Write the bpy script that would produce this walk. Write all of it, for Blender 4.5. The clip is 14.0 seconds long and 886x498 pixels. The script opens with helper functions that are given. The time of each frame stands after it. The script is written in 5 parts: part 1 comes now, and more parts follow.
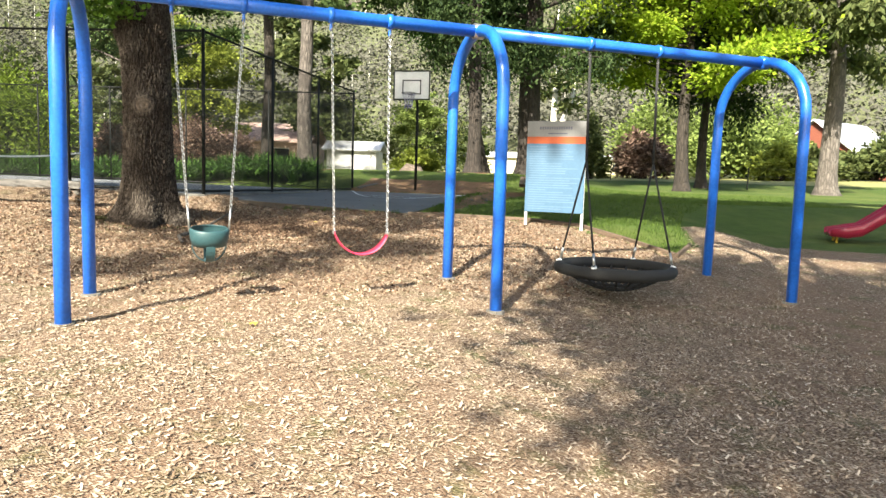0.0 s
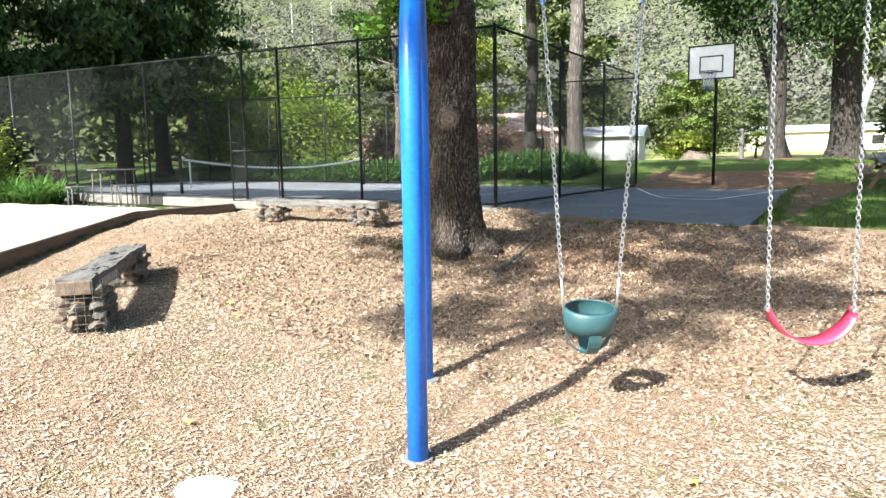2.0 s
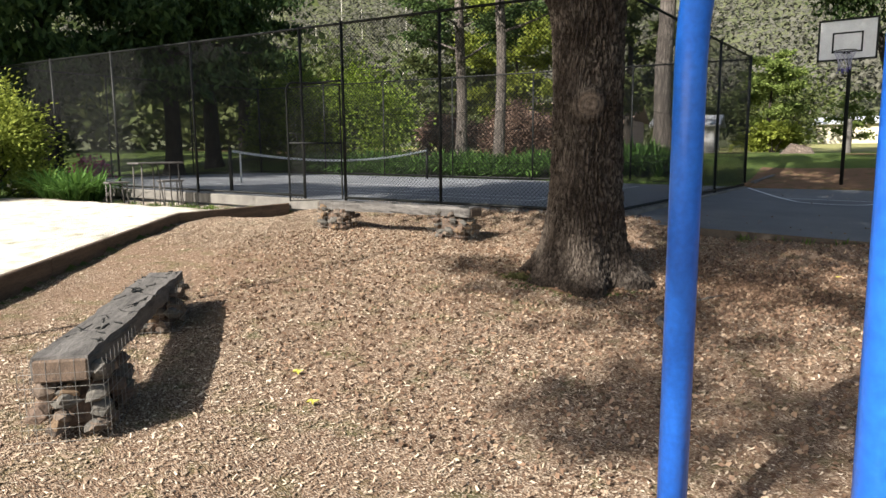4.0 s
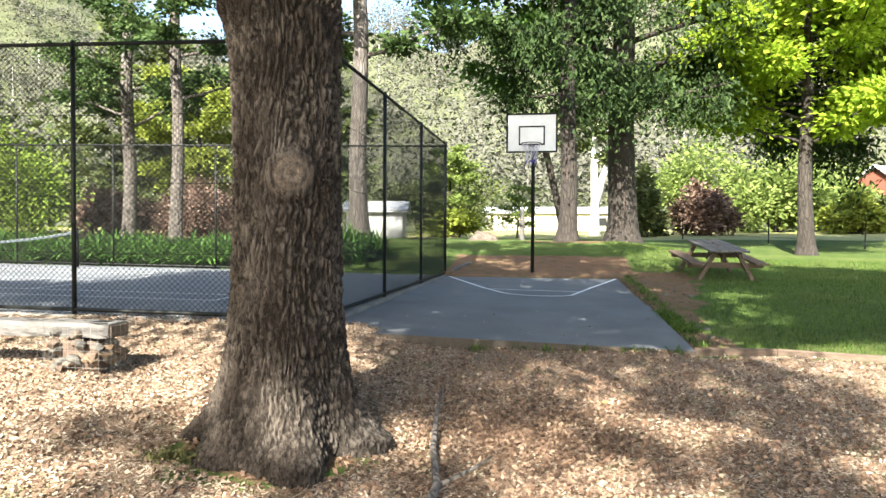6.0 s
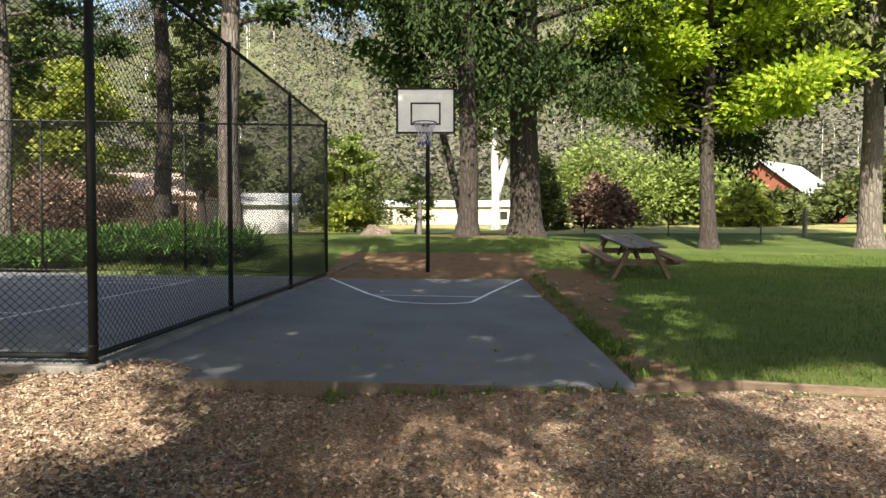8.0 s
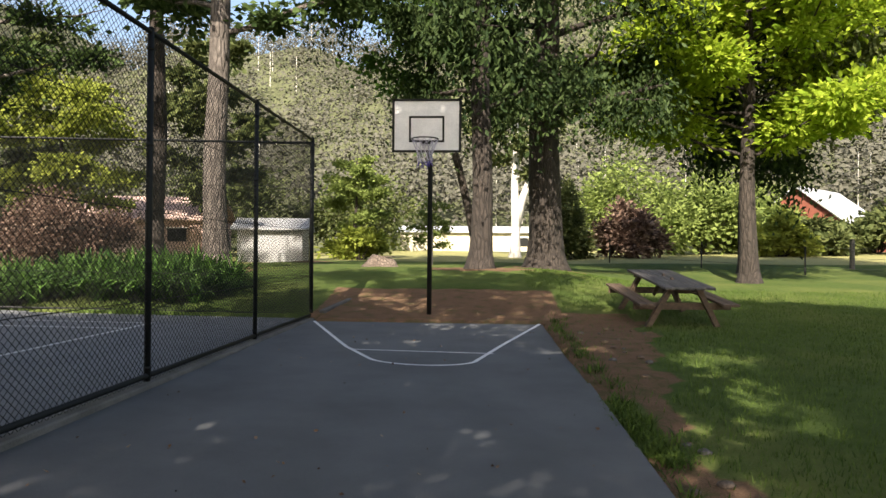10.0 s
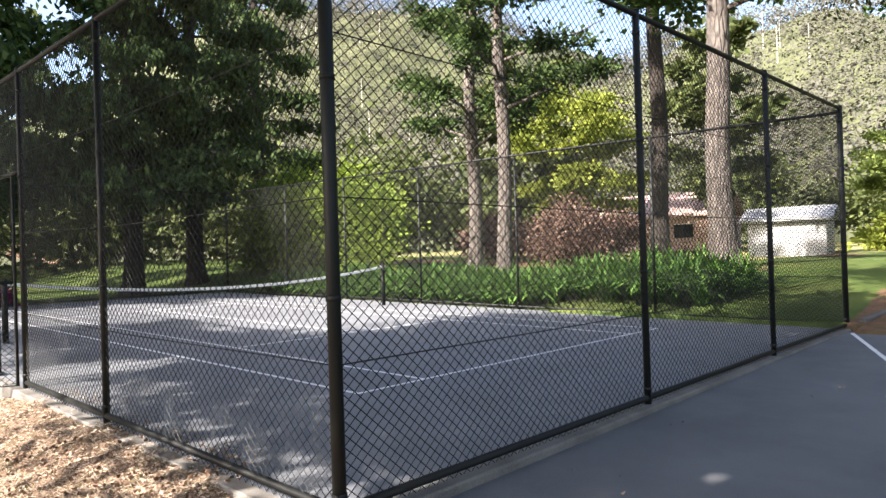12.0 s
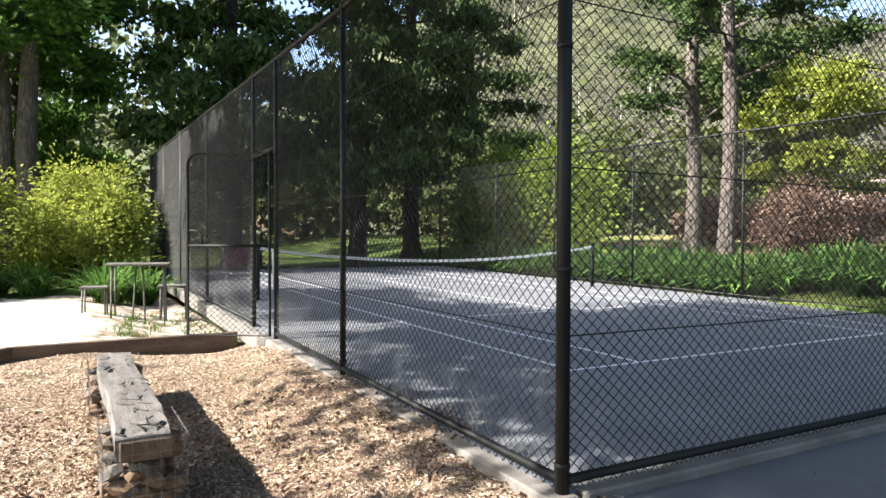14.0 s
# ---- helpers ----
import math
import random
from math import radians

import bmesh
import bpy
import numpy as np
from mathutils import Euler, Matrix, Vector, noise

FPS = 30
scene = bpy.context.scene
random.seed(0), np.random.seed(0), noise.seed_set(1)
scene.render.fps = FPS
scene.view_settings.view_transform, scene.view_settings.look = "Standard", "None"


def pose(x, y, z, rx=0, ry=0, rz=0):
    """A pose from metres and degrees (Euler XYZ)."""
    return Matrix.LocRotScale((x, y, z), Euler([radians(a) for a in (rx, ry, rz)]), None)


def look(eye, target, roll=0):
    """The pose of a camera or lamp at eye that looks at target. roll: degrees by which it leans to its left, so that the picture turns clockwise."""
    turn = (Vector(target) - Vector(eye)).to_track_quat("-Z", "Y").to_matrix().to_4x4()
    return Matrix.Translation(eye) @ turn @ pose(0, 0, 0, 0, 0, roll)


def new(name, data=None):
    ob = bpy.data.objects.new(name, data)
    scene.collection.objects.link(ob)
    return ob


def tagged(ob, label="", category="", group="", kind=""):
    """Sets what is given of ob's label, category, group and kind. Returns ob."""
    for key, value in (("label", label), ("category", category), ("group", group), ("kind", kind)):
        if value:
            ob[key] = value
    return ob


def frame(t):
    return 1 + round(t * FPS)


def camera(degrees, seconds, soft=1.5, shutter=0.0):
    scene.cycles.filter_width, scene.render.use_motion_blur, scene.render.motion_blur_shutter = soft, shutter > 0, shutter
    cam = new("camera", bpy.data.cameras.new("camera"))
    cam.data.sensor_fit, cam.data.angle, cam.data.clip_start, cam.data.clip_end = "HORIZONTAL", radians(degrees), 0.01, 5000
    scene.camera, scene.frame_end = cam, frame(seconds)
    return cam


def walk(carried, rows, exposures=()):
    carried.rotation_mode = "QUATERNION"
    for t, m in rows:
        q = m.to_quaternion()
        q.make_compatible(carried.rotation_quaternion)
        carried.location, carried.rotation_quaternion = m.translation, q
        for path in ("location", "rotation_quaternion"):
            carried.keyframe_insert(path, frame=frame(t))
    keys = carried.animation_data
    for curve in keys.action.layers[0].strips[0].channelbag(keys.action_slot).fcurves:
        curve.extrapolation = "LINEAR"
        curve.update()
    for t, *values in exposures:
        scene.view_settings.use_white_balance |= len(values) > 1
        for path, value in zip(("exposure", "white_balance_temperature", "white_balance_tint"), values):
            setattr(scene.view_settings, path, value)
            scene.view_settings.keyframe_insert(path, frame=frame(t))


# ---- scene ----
cam = camera(66.5, 14.0)
PATH = [
    (0, (0.768, 0.134, 1.834), (0.398, 2.089, 1.634), 1.8),
    (0.5, (0.349, 0.547, 1.859), (-0.264, 2.444, 1.704), 0.8),
    (1, (-0.09, 0.971, 1.963), (-0.73, 2.861, 1.832), 0.6),
    (1.5, (-0.556, 1.297, 2.127), (-1.236, 3.174, 2.006), 0.3),
    (1.9, (-0.917, 1.602, 2.245), (-1.861, 3.352, 2.034), -0.7),
    (2, (-1.015, 1.612, 2.256), (-2.042, 3.309, 2.002), -0.9),
    (4.3, (-3.151, 3.452, 2.376), (-4.287, 5.075, 2.096), -0.5),
    (4.5, (-3.275, 3.661, 2.369), (-4.335, 5.341, 2.128), -0.0),
    (5, (-3.558, 4.186, 2.373), (-4.344, 6.015, 2.183), 1.8),
    (5.5, (-3.787, 4.723, 2.394), (-4.292, 6.656, 2.311), 1.1),
    (6, (-3.96, 5.365, 2.452), (-4.279, 7.339, 2.407), 0.3),
    (6.5, (-4.104, 5.939, 2.441), (-4.237, 7.933, 2.383), 0.8),
    (7, (-4.042, 6.529, 2.445), (-4.072, 8.527, 2.363), -0.0),
    (9.5, (-3.645, 9.335, 2.572), (-3.697, 11.334, 2.566), 0.5),
    (10, (-3.59, 9.844, 2.646), (-3.687, 11.842, 2.657), 0.5),
    (10.5, (-3.665, 10.32, 2.664), (-3.872, 12.309, 2.705), 0.8),
    (11, (-3.753, 10.698, 2.639), (-4.18, 12.651, 2.696), -1.3),
    (11.5, (-3.786, 10.806, 2.695), (-4.698, 12.584, 2.762), -1.3),
    (12, (-3.913, 10.781, 2.737), (-5.303, 12.219, 2.749), -1.8),
    (12.5, (-3.974, 10.656, 2.71), (-5.623, 11.786, 2.679), -0.4),
    (13, (-3.981, 10.659, 2.685), (-5.7, 11.68, 2.654), -0.1),
    (13.5, (-3.999, 10.678, 2.685), (-5.745, 11.652, 2.651), 0.0),
    (14, (-3.997, 10.674, 2.689), (-5.749, 11.638, 2.652), 0.2),
]
walk(cam, [(t, look(eye, target, roll)) for t, eye, target, roll in PATH], [(0, 1.98, 6900, 4), (0.5, 1.72, 6900, 4), (1, 1.6, 6900, 4), (1.5, 1.87, 6600, 4), (2.1, 2.25, 6000, 4), (4.3, 1.2, 6500, 10), (4.6, 1.45, 6400, 10), (5, 2.1, 6100, 3), (5.5, 2.6, 6500, 2), (6, 2.55, 6500, 5), (6.5, 2.25, 6900, 7), (7, 2.0, 7000, 6), (9.5, 1.55, 7200, 11), (11, 1.7, 6900, 12), (11.5, 1.95, 6800, 12), (12, 2.34, 6650, 15), (12.5, 2.22, 6550, 14), (14, 2.18, 6400, 12)])

# ---- light ----
SUN_TO = Vector((-0.155, -1.0, 0.79)).normalized()
world = bpy.data.worlds.new("sky")
scene.world = world
world.use_nodes = True
wn = world.node_tree.nodes
sky = wn.new("ShaderNodeTexSky")
sky.sky_type = "NISHITA"
sky.sun_disc = False
sky.dust_density = 2.5
sky.sun_elevation = math.asin(SUN_TO.z)
sky.sun_rotation = math.atan2(SUN_TO.x, SUN_TO.y)
world.node_tree.links.new(sky.outputs[0], wn["Background"].inputs[0])
wn["Background"].inputs[1].default_value = 0.105
sun = new("sun", bpy.data.lights.new("sun", "SUN"))
sun.data.energy, sun.data.angle, sun.data.color = 5.0, radians(0.55), (1.0, 0.94, 0.85)
sun.matrix_world = look(SUN_TO * 60, (0, 0, 0))

# ---- materials ----


def nodes(name):
    m = bpy.data.materials.new(name)
    m.use_nodes = True
    nt = m.node_tree
    return m, nt, nt.nodes["Principled BSDF"], nt.nodes["Material Output"]


def ramp(nt, fac, stops):
    r = nt.nodes.new("ShaderNodeValToRGB")
    el = r.color_ramp.elements
    while len(el) < len(stops):
        el.new(0.5)
    for e, (pos, col) in zip(el, stops):
        e.position, e.color = pos, (*col, 1)
    nt.links.new(fac, r.inputs[0])
    return r.outputs[0]


def coords(nt, scale=(1, 1, 1), kind="Object"):
    tc = nt.nodes.new("ShaderNodeTexCoord")
    mp = nt.nodes.new("ShaderNodeMapping")
    mp.inputs["Scale"].default_value = scale
    nt.links.new(tc.outputs[kind], mp.inputs[0])
    return mp.outputs[0]


def tex_noise(nt, vec, scale, detail=4, rough=0.6):
    n = nt.nodes.new("ShaderNodeTexNoise")
    n.inputs["Scale"].default_value, n.inputs["Detail"].default_value, n.inputs["Roughness"].default_value = scale, detail, rough
    nt.links.new(vec, n.inputs["Vector"])
    return n.outputs[0]


def mixcol(nt, fac, a, b, mode="MIX"):
    n = nt.nodes.new("ShaderNodeMix")
    n.data_type, n.blend_type = "RGBA", mode
    for sock, v in ((n.inputs[0], fac), (n.inputs[6], a), (n.inputs[7], b)):
        if isinstance(v, bpy.types.NodeSocket):
            nt.links.new(v, sock)
        elif isinstance(v, tuple):
            sock.default_value = (*v, 1)
        else:
            sock.default_value = v
    return n.outputs[2]


def bump(nt, bsdf, height, strength=0.3, dist=0.02):
    b = nt.nodes.new("ShaderNodeBump")
    b.inputs["Strength"].default_value, b.inputs["Distance"].default_value = strength, dist
    nt.links.new(height, b.inputs["Height"])
    nt.links.new(b.outputs[0], bsdf.inputs["Normal"])


def surface(name, dark, light, scale=8.0, rough=0.7, metal=0.0, grain=60.0, strength=0.2, stretch=(1, 1, 1), kind="Object", spread=(0.35, 0.65)):
    """Two-scale noise between two colours, with fine relief."""
    m, nt, b, _ = nodes(name)
    v = coords(nt, stretch, kind)
    n1, n2 = tex_noise(nt, v, scale, 6), tex_noise(nt, v, grain, 3)
    c = ramp(nt, n1, [(spread[0], dark), (spread[1], light)])
    c = mixcol(nt, 0.35, c, ramp(nt, n2, [(0.3, tuple(q * 0.6 for q in dark)), (0.7, tuple(min(1, q * 1.2) for q in light))]))
    nt.links.new(c, b.inputs["Base Color"])
    b.inputs["Roughness"].default_value, b.inputs["Metallic"].default_value = rough, metal
    bump(nt, b, n2, strength, 0.01)
    return m


def leafy(name, dark, light, translucent=0.4, hue=None):
    """Leaves: colour varies leaf by leaf; some light passes through."""
    m, nt, b, out = nodes(name)
    g = nt.nodes.new("ShaderNodeNewGeometry")
    stops = [(0.0, dark), (0.8, light)] + ([(1.0, hue)] if hue else [])
    c = ramp(nt, g.outputs["Random Per Island"], stops)
    big = tex_noise(nt, coords(nt), 0.6, 2)
    c = mixcol(nt, ramp(nt, big, [(0.35, (0.5,) * 3), (0.6, (0.0,) * 3)]), c, mixcol(nt, 0.4, c, dark))
    b.inputs["Roughness"].default_value = 0.65
    b.inputs["Specular IOR Level"].default_value = 0.12
    nt.links.new(c, b.inputs["Base Color"])
    tr = nt.nodes.new("ShaderNodeBsdfTranslucent")
    nt.links.new(mixcol(nt, 0.5, c, light), tr.inputs[0])
    mx = nt.nodes.new("ShaderNodeMixShader")
    mx.inputs[0].default_value = translucent
    nt.links.new(b.outputs[0], mx.inputs[1])
    nt.links.new(tr.outputs[0], mx.inputs[2])
    nt.links.new(mx.outputs[0], out.inputs[0])
    return m


def bark_material(name, dark, light, scale=14.0, depth=0.03):
    m, nt, b, _ = nodes(name)
    v = coords(nt, (1, 1, 0.22))
    vo = nt.nodes.new("ShaderNodeTexVoronoi")
    vo.feature = "DISTANCE_TO_EDGE"
    vo.inputs["Scale"].default_value = scale
    warp = nt.nodes.new("ShaderNodeVectorMath")
    warp.operation = "ADD"
    sc = nt.nodes.new("ShaderNodeVectorMath")
    sc.operation = "SCALE"
    sc.inputs[3].default_value = 0.06
    n0 = nt.nodes.new("ShaderNodeTexNoise")
    n0.inputs["Scale"].default_value = 9
    nt.links.new(v, n0.inputs["Vector"])
    nt.links.new(n0.outputs["Color"], sc.inputs[0])
    nt.links.new(v, warp.inputs[0])
    nt.links.new(sc.outputs[0], warp.inputs[1])
    nt.links.new(warp.outputs[0], vo.inputs["Vector"])
    fine = tex_noise(nt, v, 50, 5, 0.7)
    patch = tex_noise(nt, coords(nt), 2.2, 4)
    plate = ramp(nt, vo.outputs["Distance"], [(0.0, (0, 0, 0)), (0.18, (1, 1, 1))])
    c = mixcol(nt, plate, tuple(q * 0.45 for q in dark), mixcol(nt, ramp(nt, patch, [(0.38, (0, 0, 0)), (0.62, (1, 1, 1))]), dark, light))
    c = mixcol(nt, 0.45, c, ramp(nt, fine, [(0.3, tuple(q * 0.5 for q in dark)), (0.75, light)]))
    nt.links.new(c, b.inputs["Base Color"])
    b.inputs["Roughness"].default_value = 0.9
    add = nt.nodes.new("ShaderNodeMath")
    add.operation = "MULTIPLY_ADD"
    add.inputs[1].default_value = 0.4
    nt.links.new(fine, add.inputs[0])
    nt.links.new(plate, add.inputs[2])
    bump(nt, b, add.outputs[0], 0.9, depth)
    return m


def plain(name, col, rough=0.5, metal=0.0):
    return surface(name, tuple(q * 0.86 for q in col), tuple(min(1, q * 1.08) for q in col), 4, rough, metal, 90, 0.06)


def ground_material():
    """Lawn, bark mulch, bare earth and pale sand, as laid out by the ground's own attributes."""
    m, nt, b, _ = nodes("ground_cover")

    def attr(n):
        a = nt.nodes.new("ShaderNodeAttribute")
        a.attribute_name = n
        return a.outputs["Fac"]
    v = coords(nt)
    big, mid, fine = tex_noise(nt, v, 0.45, 4), tex_noise(nt, v, 3.5, 5), tex_noise(nt, v, 55, 4, 0.7)
    grass = mixcol(nt, 0.5, ramp(nt, mid, [(0.3, (0.035, 0.062, 0.012)), (0.7, (0.085, 0.125, 0.028))]), ramp(nt, fine, [(0.3, (0.02, 0.042, 0.008)), (0.75, (0.11, 0.155, 0.04))]))
    grass = mixcol(nt, ramp(nt, big, [(0.45, (0, 0, 0)), (0.7, (0.5,) * 3)]), grass, (0.15, 0.16, 0.05))
    vo = nt.nodes.new("ShaderNodeTexVoronoi")
    vo.inputs["Scale"].default_value = 62
    vo.inputs["Randomness"].default_value = 1.0
    vm = nt.nodes.new("ShaderNodeMapping")
    vm.inputs["Scale"].default_value = (1.0, 2.2, 1.0)
    vm.inputs["Rotation"].default_value = (0, 0, 0.5)
    nt.links.new(v, vm.inputs[0])
    nt.links.new(vm.outputs[0], vo.inputs["Vector"])
    sep = nt.nodes.new("ShaderNodeSeparateColor")
    nt.links.new(vo.outputs["Color"], sep.inputs[0])
    chip = ramp(nt, sep.outputs[0], [(0.0, (0.11, 0.074, 0.052)), (0.5, (0.34, 0.25, 0.178)), (1.0, (0.66, 0.56, 0.44))])
    chip = mixcol(nt, ramp(nt, vo.outputs["Distance"], [(0.3, (0, 0, 0)), (0.75, (1, 1, 1))]), chip, (0.075, 0.042, 0.026))
    chip = mixcol(nt, ramp(nt, big, [(0.4, (0, 0, 0)), (0.62, (0.6,) * 3)]), chip, (0.21, 0.135, 0.09))
    dirt = mixcol(nt, 0.5, ramp(nt, mid, [(0.3, (0.1, 0.058, 0.036)), (0.7, (0.19, 0.115, 0.072))]), ramp(nt, fine, [(0.3, (0.08, 0.045, 0.025)), (0.7, (0.24, 0.15, 0.09))]))
    sand = mixcol(nt, 0.4, ramp(nt, mid, [(0.3, (0.55, 0.5, 0.42)), (0.7, (0.72, 0.68, 0.6))]), ramp(nt, fine, [(0.3, (0.45, 0.4, 0.32)), (0.7, (0.78, 0.74, 0.66))]))
    wood = ramp(nt, mid, [(0.3, (0.05, 0.065, 0.03)), (0.7, (0.13, 0.13, 0.075))])

    def edge(a):
        add = nt.nodes.new("ShaderNodeMath")
        add.operation = "MULTIPLY_ADD"
        add.inputs[1].default_value = 0.5
        nt.links.new(mid, add.inputs[0])
        nt.links.new(a, add.inputs[2])
        return ramp(nt, add.outputs[0], [(0.66, (0, 0, 0)), (0.84, (1, 1, 1))])
    c = mixcol(nt, edge(attr("field")), grass, (0.27, 0.26, 0.11))
    c = mixcol(nt, edge(attr("wood")), c, wood)
    c = mixcol(nt, edge(attr("bark")), c, chip)
    c = mixcol(nt, edge(attr("dirt")), c, dirt)
    c = mixcol(nt, edge(attr("sand")), c, sand)
    nt.links.new(c, b.inputs["Base Color"])
    b.inputs["Roughness"].default_value = 0.95
    b.inputs["Specular IOR Level"].default_value = 0.15
    mul = nt.nodes.new("ShaderNodeMath")
    mul.operation = "MULTIPLY_ADD"
    mul.inputs[1].default_value = -0.8
    nt.links.new(vo.outputs["Distance"], mul.inputs[0])
    nt.links.new(fine, mul.inputs[2])
    bump(nt, b, mul.outputs[0], 0.7, 0.025)
    return m


M_GROUND = ground_material()
M_BLUE = surface("blue_paint", (0.01, 0.098, 0.47), (0.017, 0.138, 0.59), 3, 0.3, 0, 40, 0.04)
M_STEEL = surface("galvanised_chain", (0.42, 0.42, 0.42), (0.62, 0.62, 0.62), 30, 0.35, 0.9, 200, 0.1)
M_CAGE = surface("dull_galvanised_wire", (0.13, 0.125, 0.115), (0.24, 0.235, 0.22), 30, 0.6, 0.5, 200, 0.1)
M_GREEN_RUBBER = plain("green_plastic", (0.024, 0.066, 0.074), 0.45)
M_RED = plain("red_plastic", (0.62, 0.03, 0.08), 0.4)
M_BLACK = plain("black_coating", (0.008, 0.009, 0.0085), 0.55)
M_BLACK.node_tree.nodes["Principled BSDF"].inputs["Specular IOR Level"].default_value = 0.25
M_ROPE = plain("black_rope", (0.018, 0.018, 0.018), 0.9)
M_WIRE = plain("black_wire_coating", (0.012, 0.013, 0.012), 0.6)
M_WIRE.node_tree.nodes["Principled BSDF"].inputs["Specular IOR Level"].default_value = 0.2
M_COURT = surface("blue_court", (0.1, 0.107, 0.117), (0.15, 0.158, 0.171), 1.4, 0.8, 0, 120, 0.15)
M_SLAB = surface("grey_asphalt", (0.068, 0.072, 0.077), (0.115, 0.12, 0.126), 1.1, 0.8, 0, 150, 0.25)
M_CONC = surface("concrete", (0.085, 0.08, 0.072), (0.18, 0.168, 0.15), 3, 0.9, 0, 90, 0.3)
M_LINE = surface("white_line_paint", (0.5, 0.52, 0.53), (0.75, 0.76, 0.77), 9, 0.7, 0, 70, 0.1)
M_WHITE = plain("white_paint", (0.78, 0.77, 0.75), 0.5)
M_TIMBER = surface("weathered_timber", (0.035, 0.032, 0.03), (0.145, 0.134, 0.125), 5, 0.85, 0, 40, 0.6, (0.35, 3, 3))
M_TIMBER_DARK = surface("dark_timber", (0.05, 0.033, 0.022), (0.14, 0.095, 0.065), 5, 0.8, 0, 40, 0.5, (0.35, 3, 3))
M_STONE = surface("field_stone", (0.045, 0.033, 0.025), (0.16, 0.12, 0.09), 9, 0.9, 0, 50, 0.8)
M_STONES = [M_STONE, surface("ochre_stone", (0.065, 0.04, 0.022), (0.18, 0.12, 0.07), 12, 0.9, 0, 50, 0.6), surface("grey_stone", (0.045, 0.041, 0.036), (0.125, 0.115, 0.1), 12, 0.9, 0, 50, 0.6), surface("brown_stone", (0.045, 0.03, 0.022), (0.15, 0.1, 0.07), 12, 0.9, 0, 50, 0.6)]
M_BARK = bark_material("oak_bark", (0.1, 0.07, 0.052), (0.27, 0.215, 0.175), 13, 0.04)
M_BARK_GREY = bark_material("grey_bark", (0.06, 0.048, 0.04), (0.19, 0.165, 0.145), 9, 0.03)
M_BARK_DARK = bark_material("dark_bark", (0.02, 0.015, 0.012), (0.058, 0.045, 0.036), 9, 0.03)
M_GUM = surface("pale_gum_bark", (0.5, 0.47, 0.42), (0.72, 0.69, 0.63), 2, 0.8)
L_OAK = leafy("oak_leaves", (0.035, 0.08, 0.012), (0.12, 0.22, 0.03), 0.45)
L_LIME = leafy("lime_leaves", (0.13, 0.22, 0.017), (0.38, 0.49, 0.05), 0.5, (0.47, 0.55, 0.075))
L_SPRING = leafy("spring_green_leaves", (0.085, 0.125, 0.03), (0.24, 0.3, 0.085), 0.4)
L_GREEN = leafy("green_leaves", (0.04, 0.09, 0.012), (0.16, 0.25, 0.032), 0.45)
L_FRESH = leafy("fresh_shrub_leaves", (0.05, 0.09, 0.012), (0.2, 0.27, 0.04), 0.35)
L_DARK = leafy("dark_needles", (0.014, 0.032, 0.011), (0.078, 0.12, 0.038), 0.28)
L_DEEP = leafy("deep_evergreen", (0.01, 0.024, 0.008), (0.055, 0.085, 0.028), 0.25)
L_MID = leafy("mid_green_leaves", (0.025, 0.065, 0.012), (0.1, 0.19, 0.035), 0.4)
L_OLIVE = leafy("olive_needles", (0.04, 0.06, 0.02), (0.12, 0.14, 0.05), 0.3)
L_MAROON = leafy("maroon_leaves", (0.055, 0.034, 0.027), (0.22, 0.145, 0.11), 0.2, (0.36, 0.27, 0.21))
L_YELLOW = leafy("yellow_green_leaves", (0.1, 0.135, 0.022), (0.3, 0.34, 0.065), 0.4)
L_STRAP = leafy("strap_leaves", (0.03, 0.075, 0.017), (0.105, 0.2, 0.042), 0.3)
L_GRASS = leafy("grass_blades", (0.03, 0.06, 0.01), (0.1, 0.15, 0.03), 0.3)
L_MOSS = leafy("dull_moss", (0.04, 0.042, 0.015), (0.095, 0.09, 0.035), 0.1)
# Narrow grey range: distance haze is mixed into the leaf colour.
L_HILL_HAZE = leafy("hazy_hill_foliage", (0.062, 0.063, 0.047), (0.09, 0.088, 0.07), 0.0)
L_CHIP = leafy("bark_chips", (0.11, 0.07, 0.046), (0.43, 0.335, 0.245), 0.0, (0.6, 0.52, 0.41))
L_LITTER = leafy("brown_leaf_litter", (0.065, 0.04, 0.027), (0.24, 0.155, 0.105), 0.1, (0.4, 0.3, 0.21))

# ---- builders ----


def finish(bm, name, mat, smooth=True):
    me = bpy.data.meshes.new(name)
    bm.to_mesh(me)
    bm.free()
    me.materials.append(mat)
    if smooth:
        for p in me.polygons:
            p.use_smooth = True
    return me


def part(name, bm, mat, parent=None, label="", smooth=False):
    ob = new(name, finish(bm, name, mat, smooth))
    if parent:
        ob.parent = parent
    return tagged(ob, label)


def thing(name, at, label, category, group="", kind="", turn=0.0):
    e = new(name)
    e.matrix_world = pose(*at, 0, 0, turn)
    bpy.context.view_layer.update()
    return tagged(e, label, category, group, kind)


def raw(name, verts, faces, mat, parent=None, smooth=False):
    me = bpy.data.meshes.new(name)
    me.from_pydata([tuple(v) for v in verts], [], [tuple(f) for f in faces])
    me.materials.append(mat)
    if smooth:
        me.polygons.foreach_set("use_smooth", [True] * len(me.polygons))
    ob = new(name, me)
    if parent:
        ob.parent = parent
    return ob


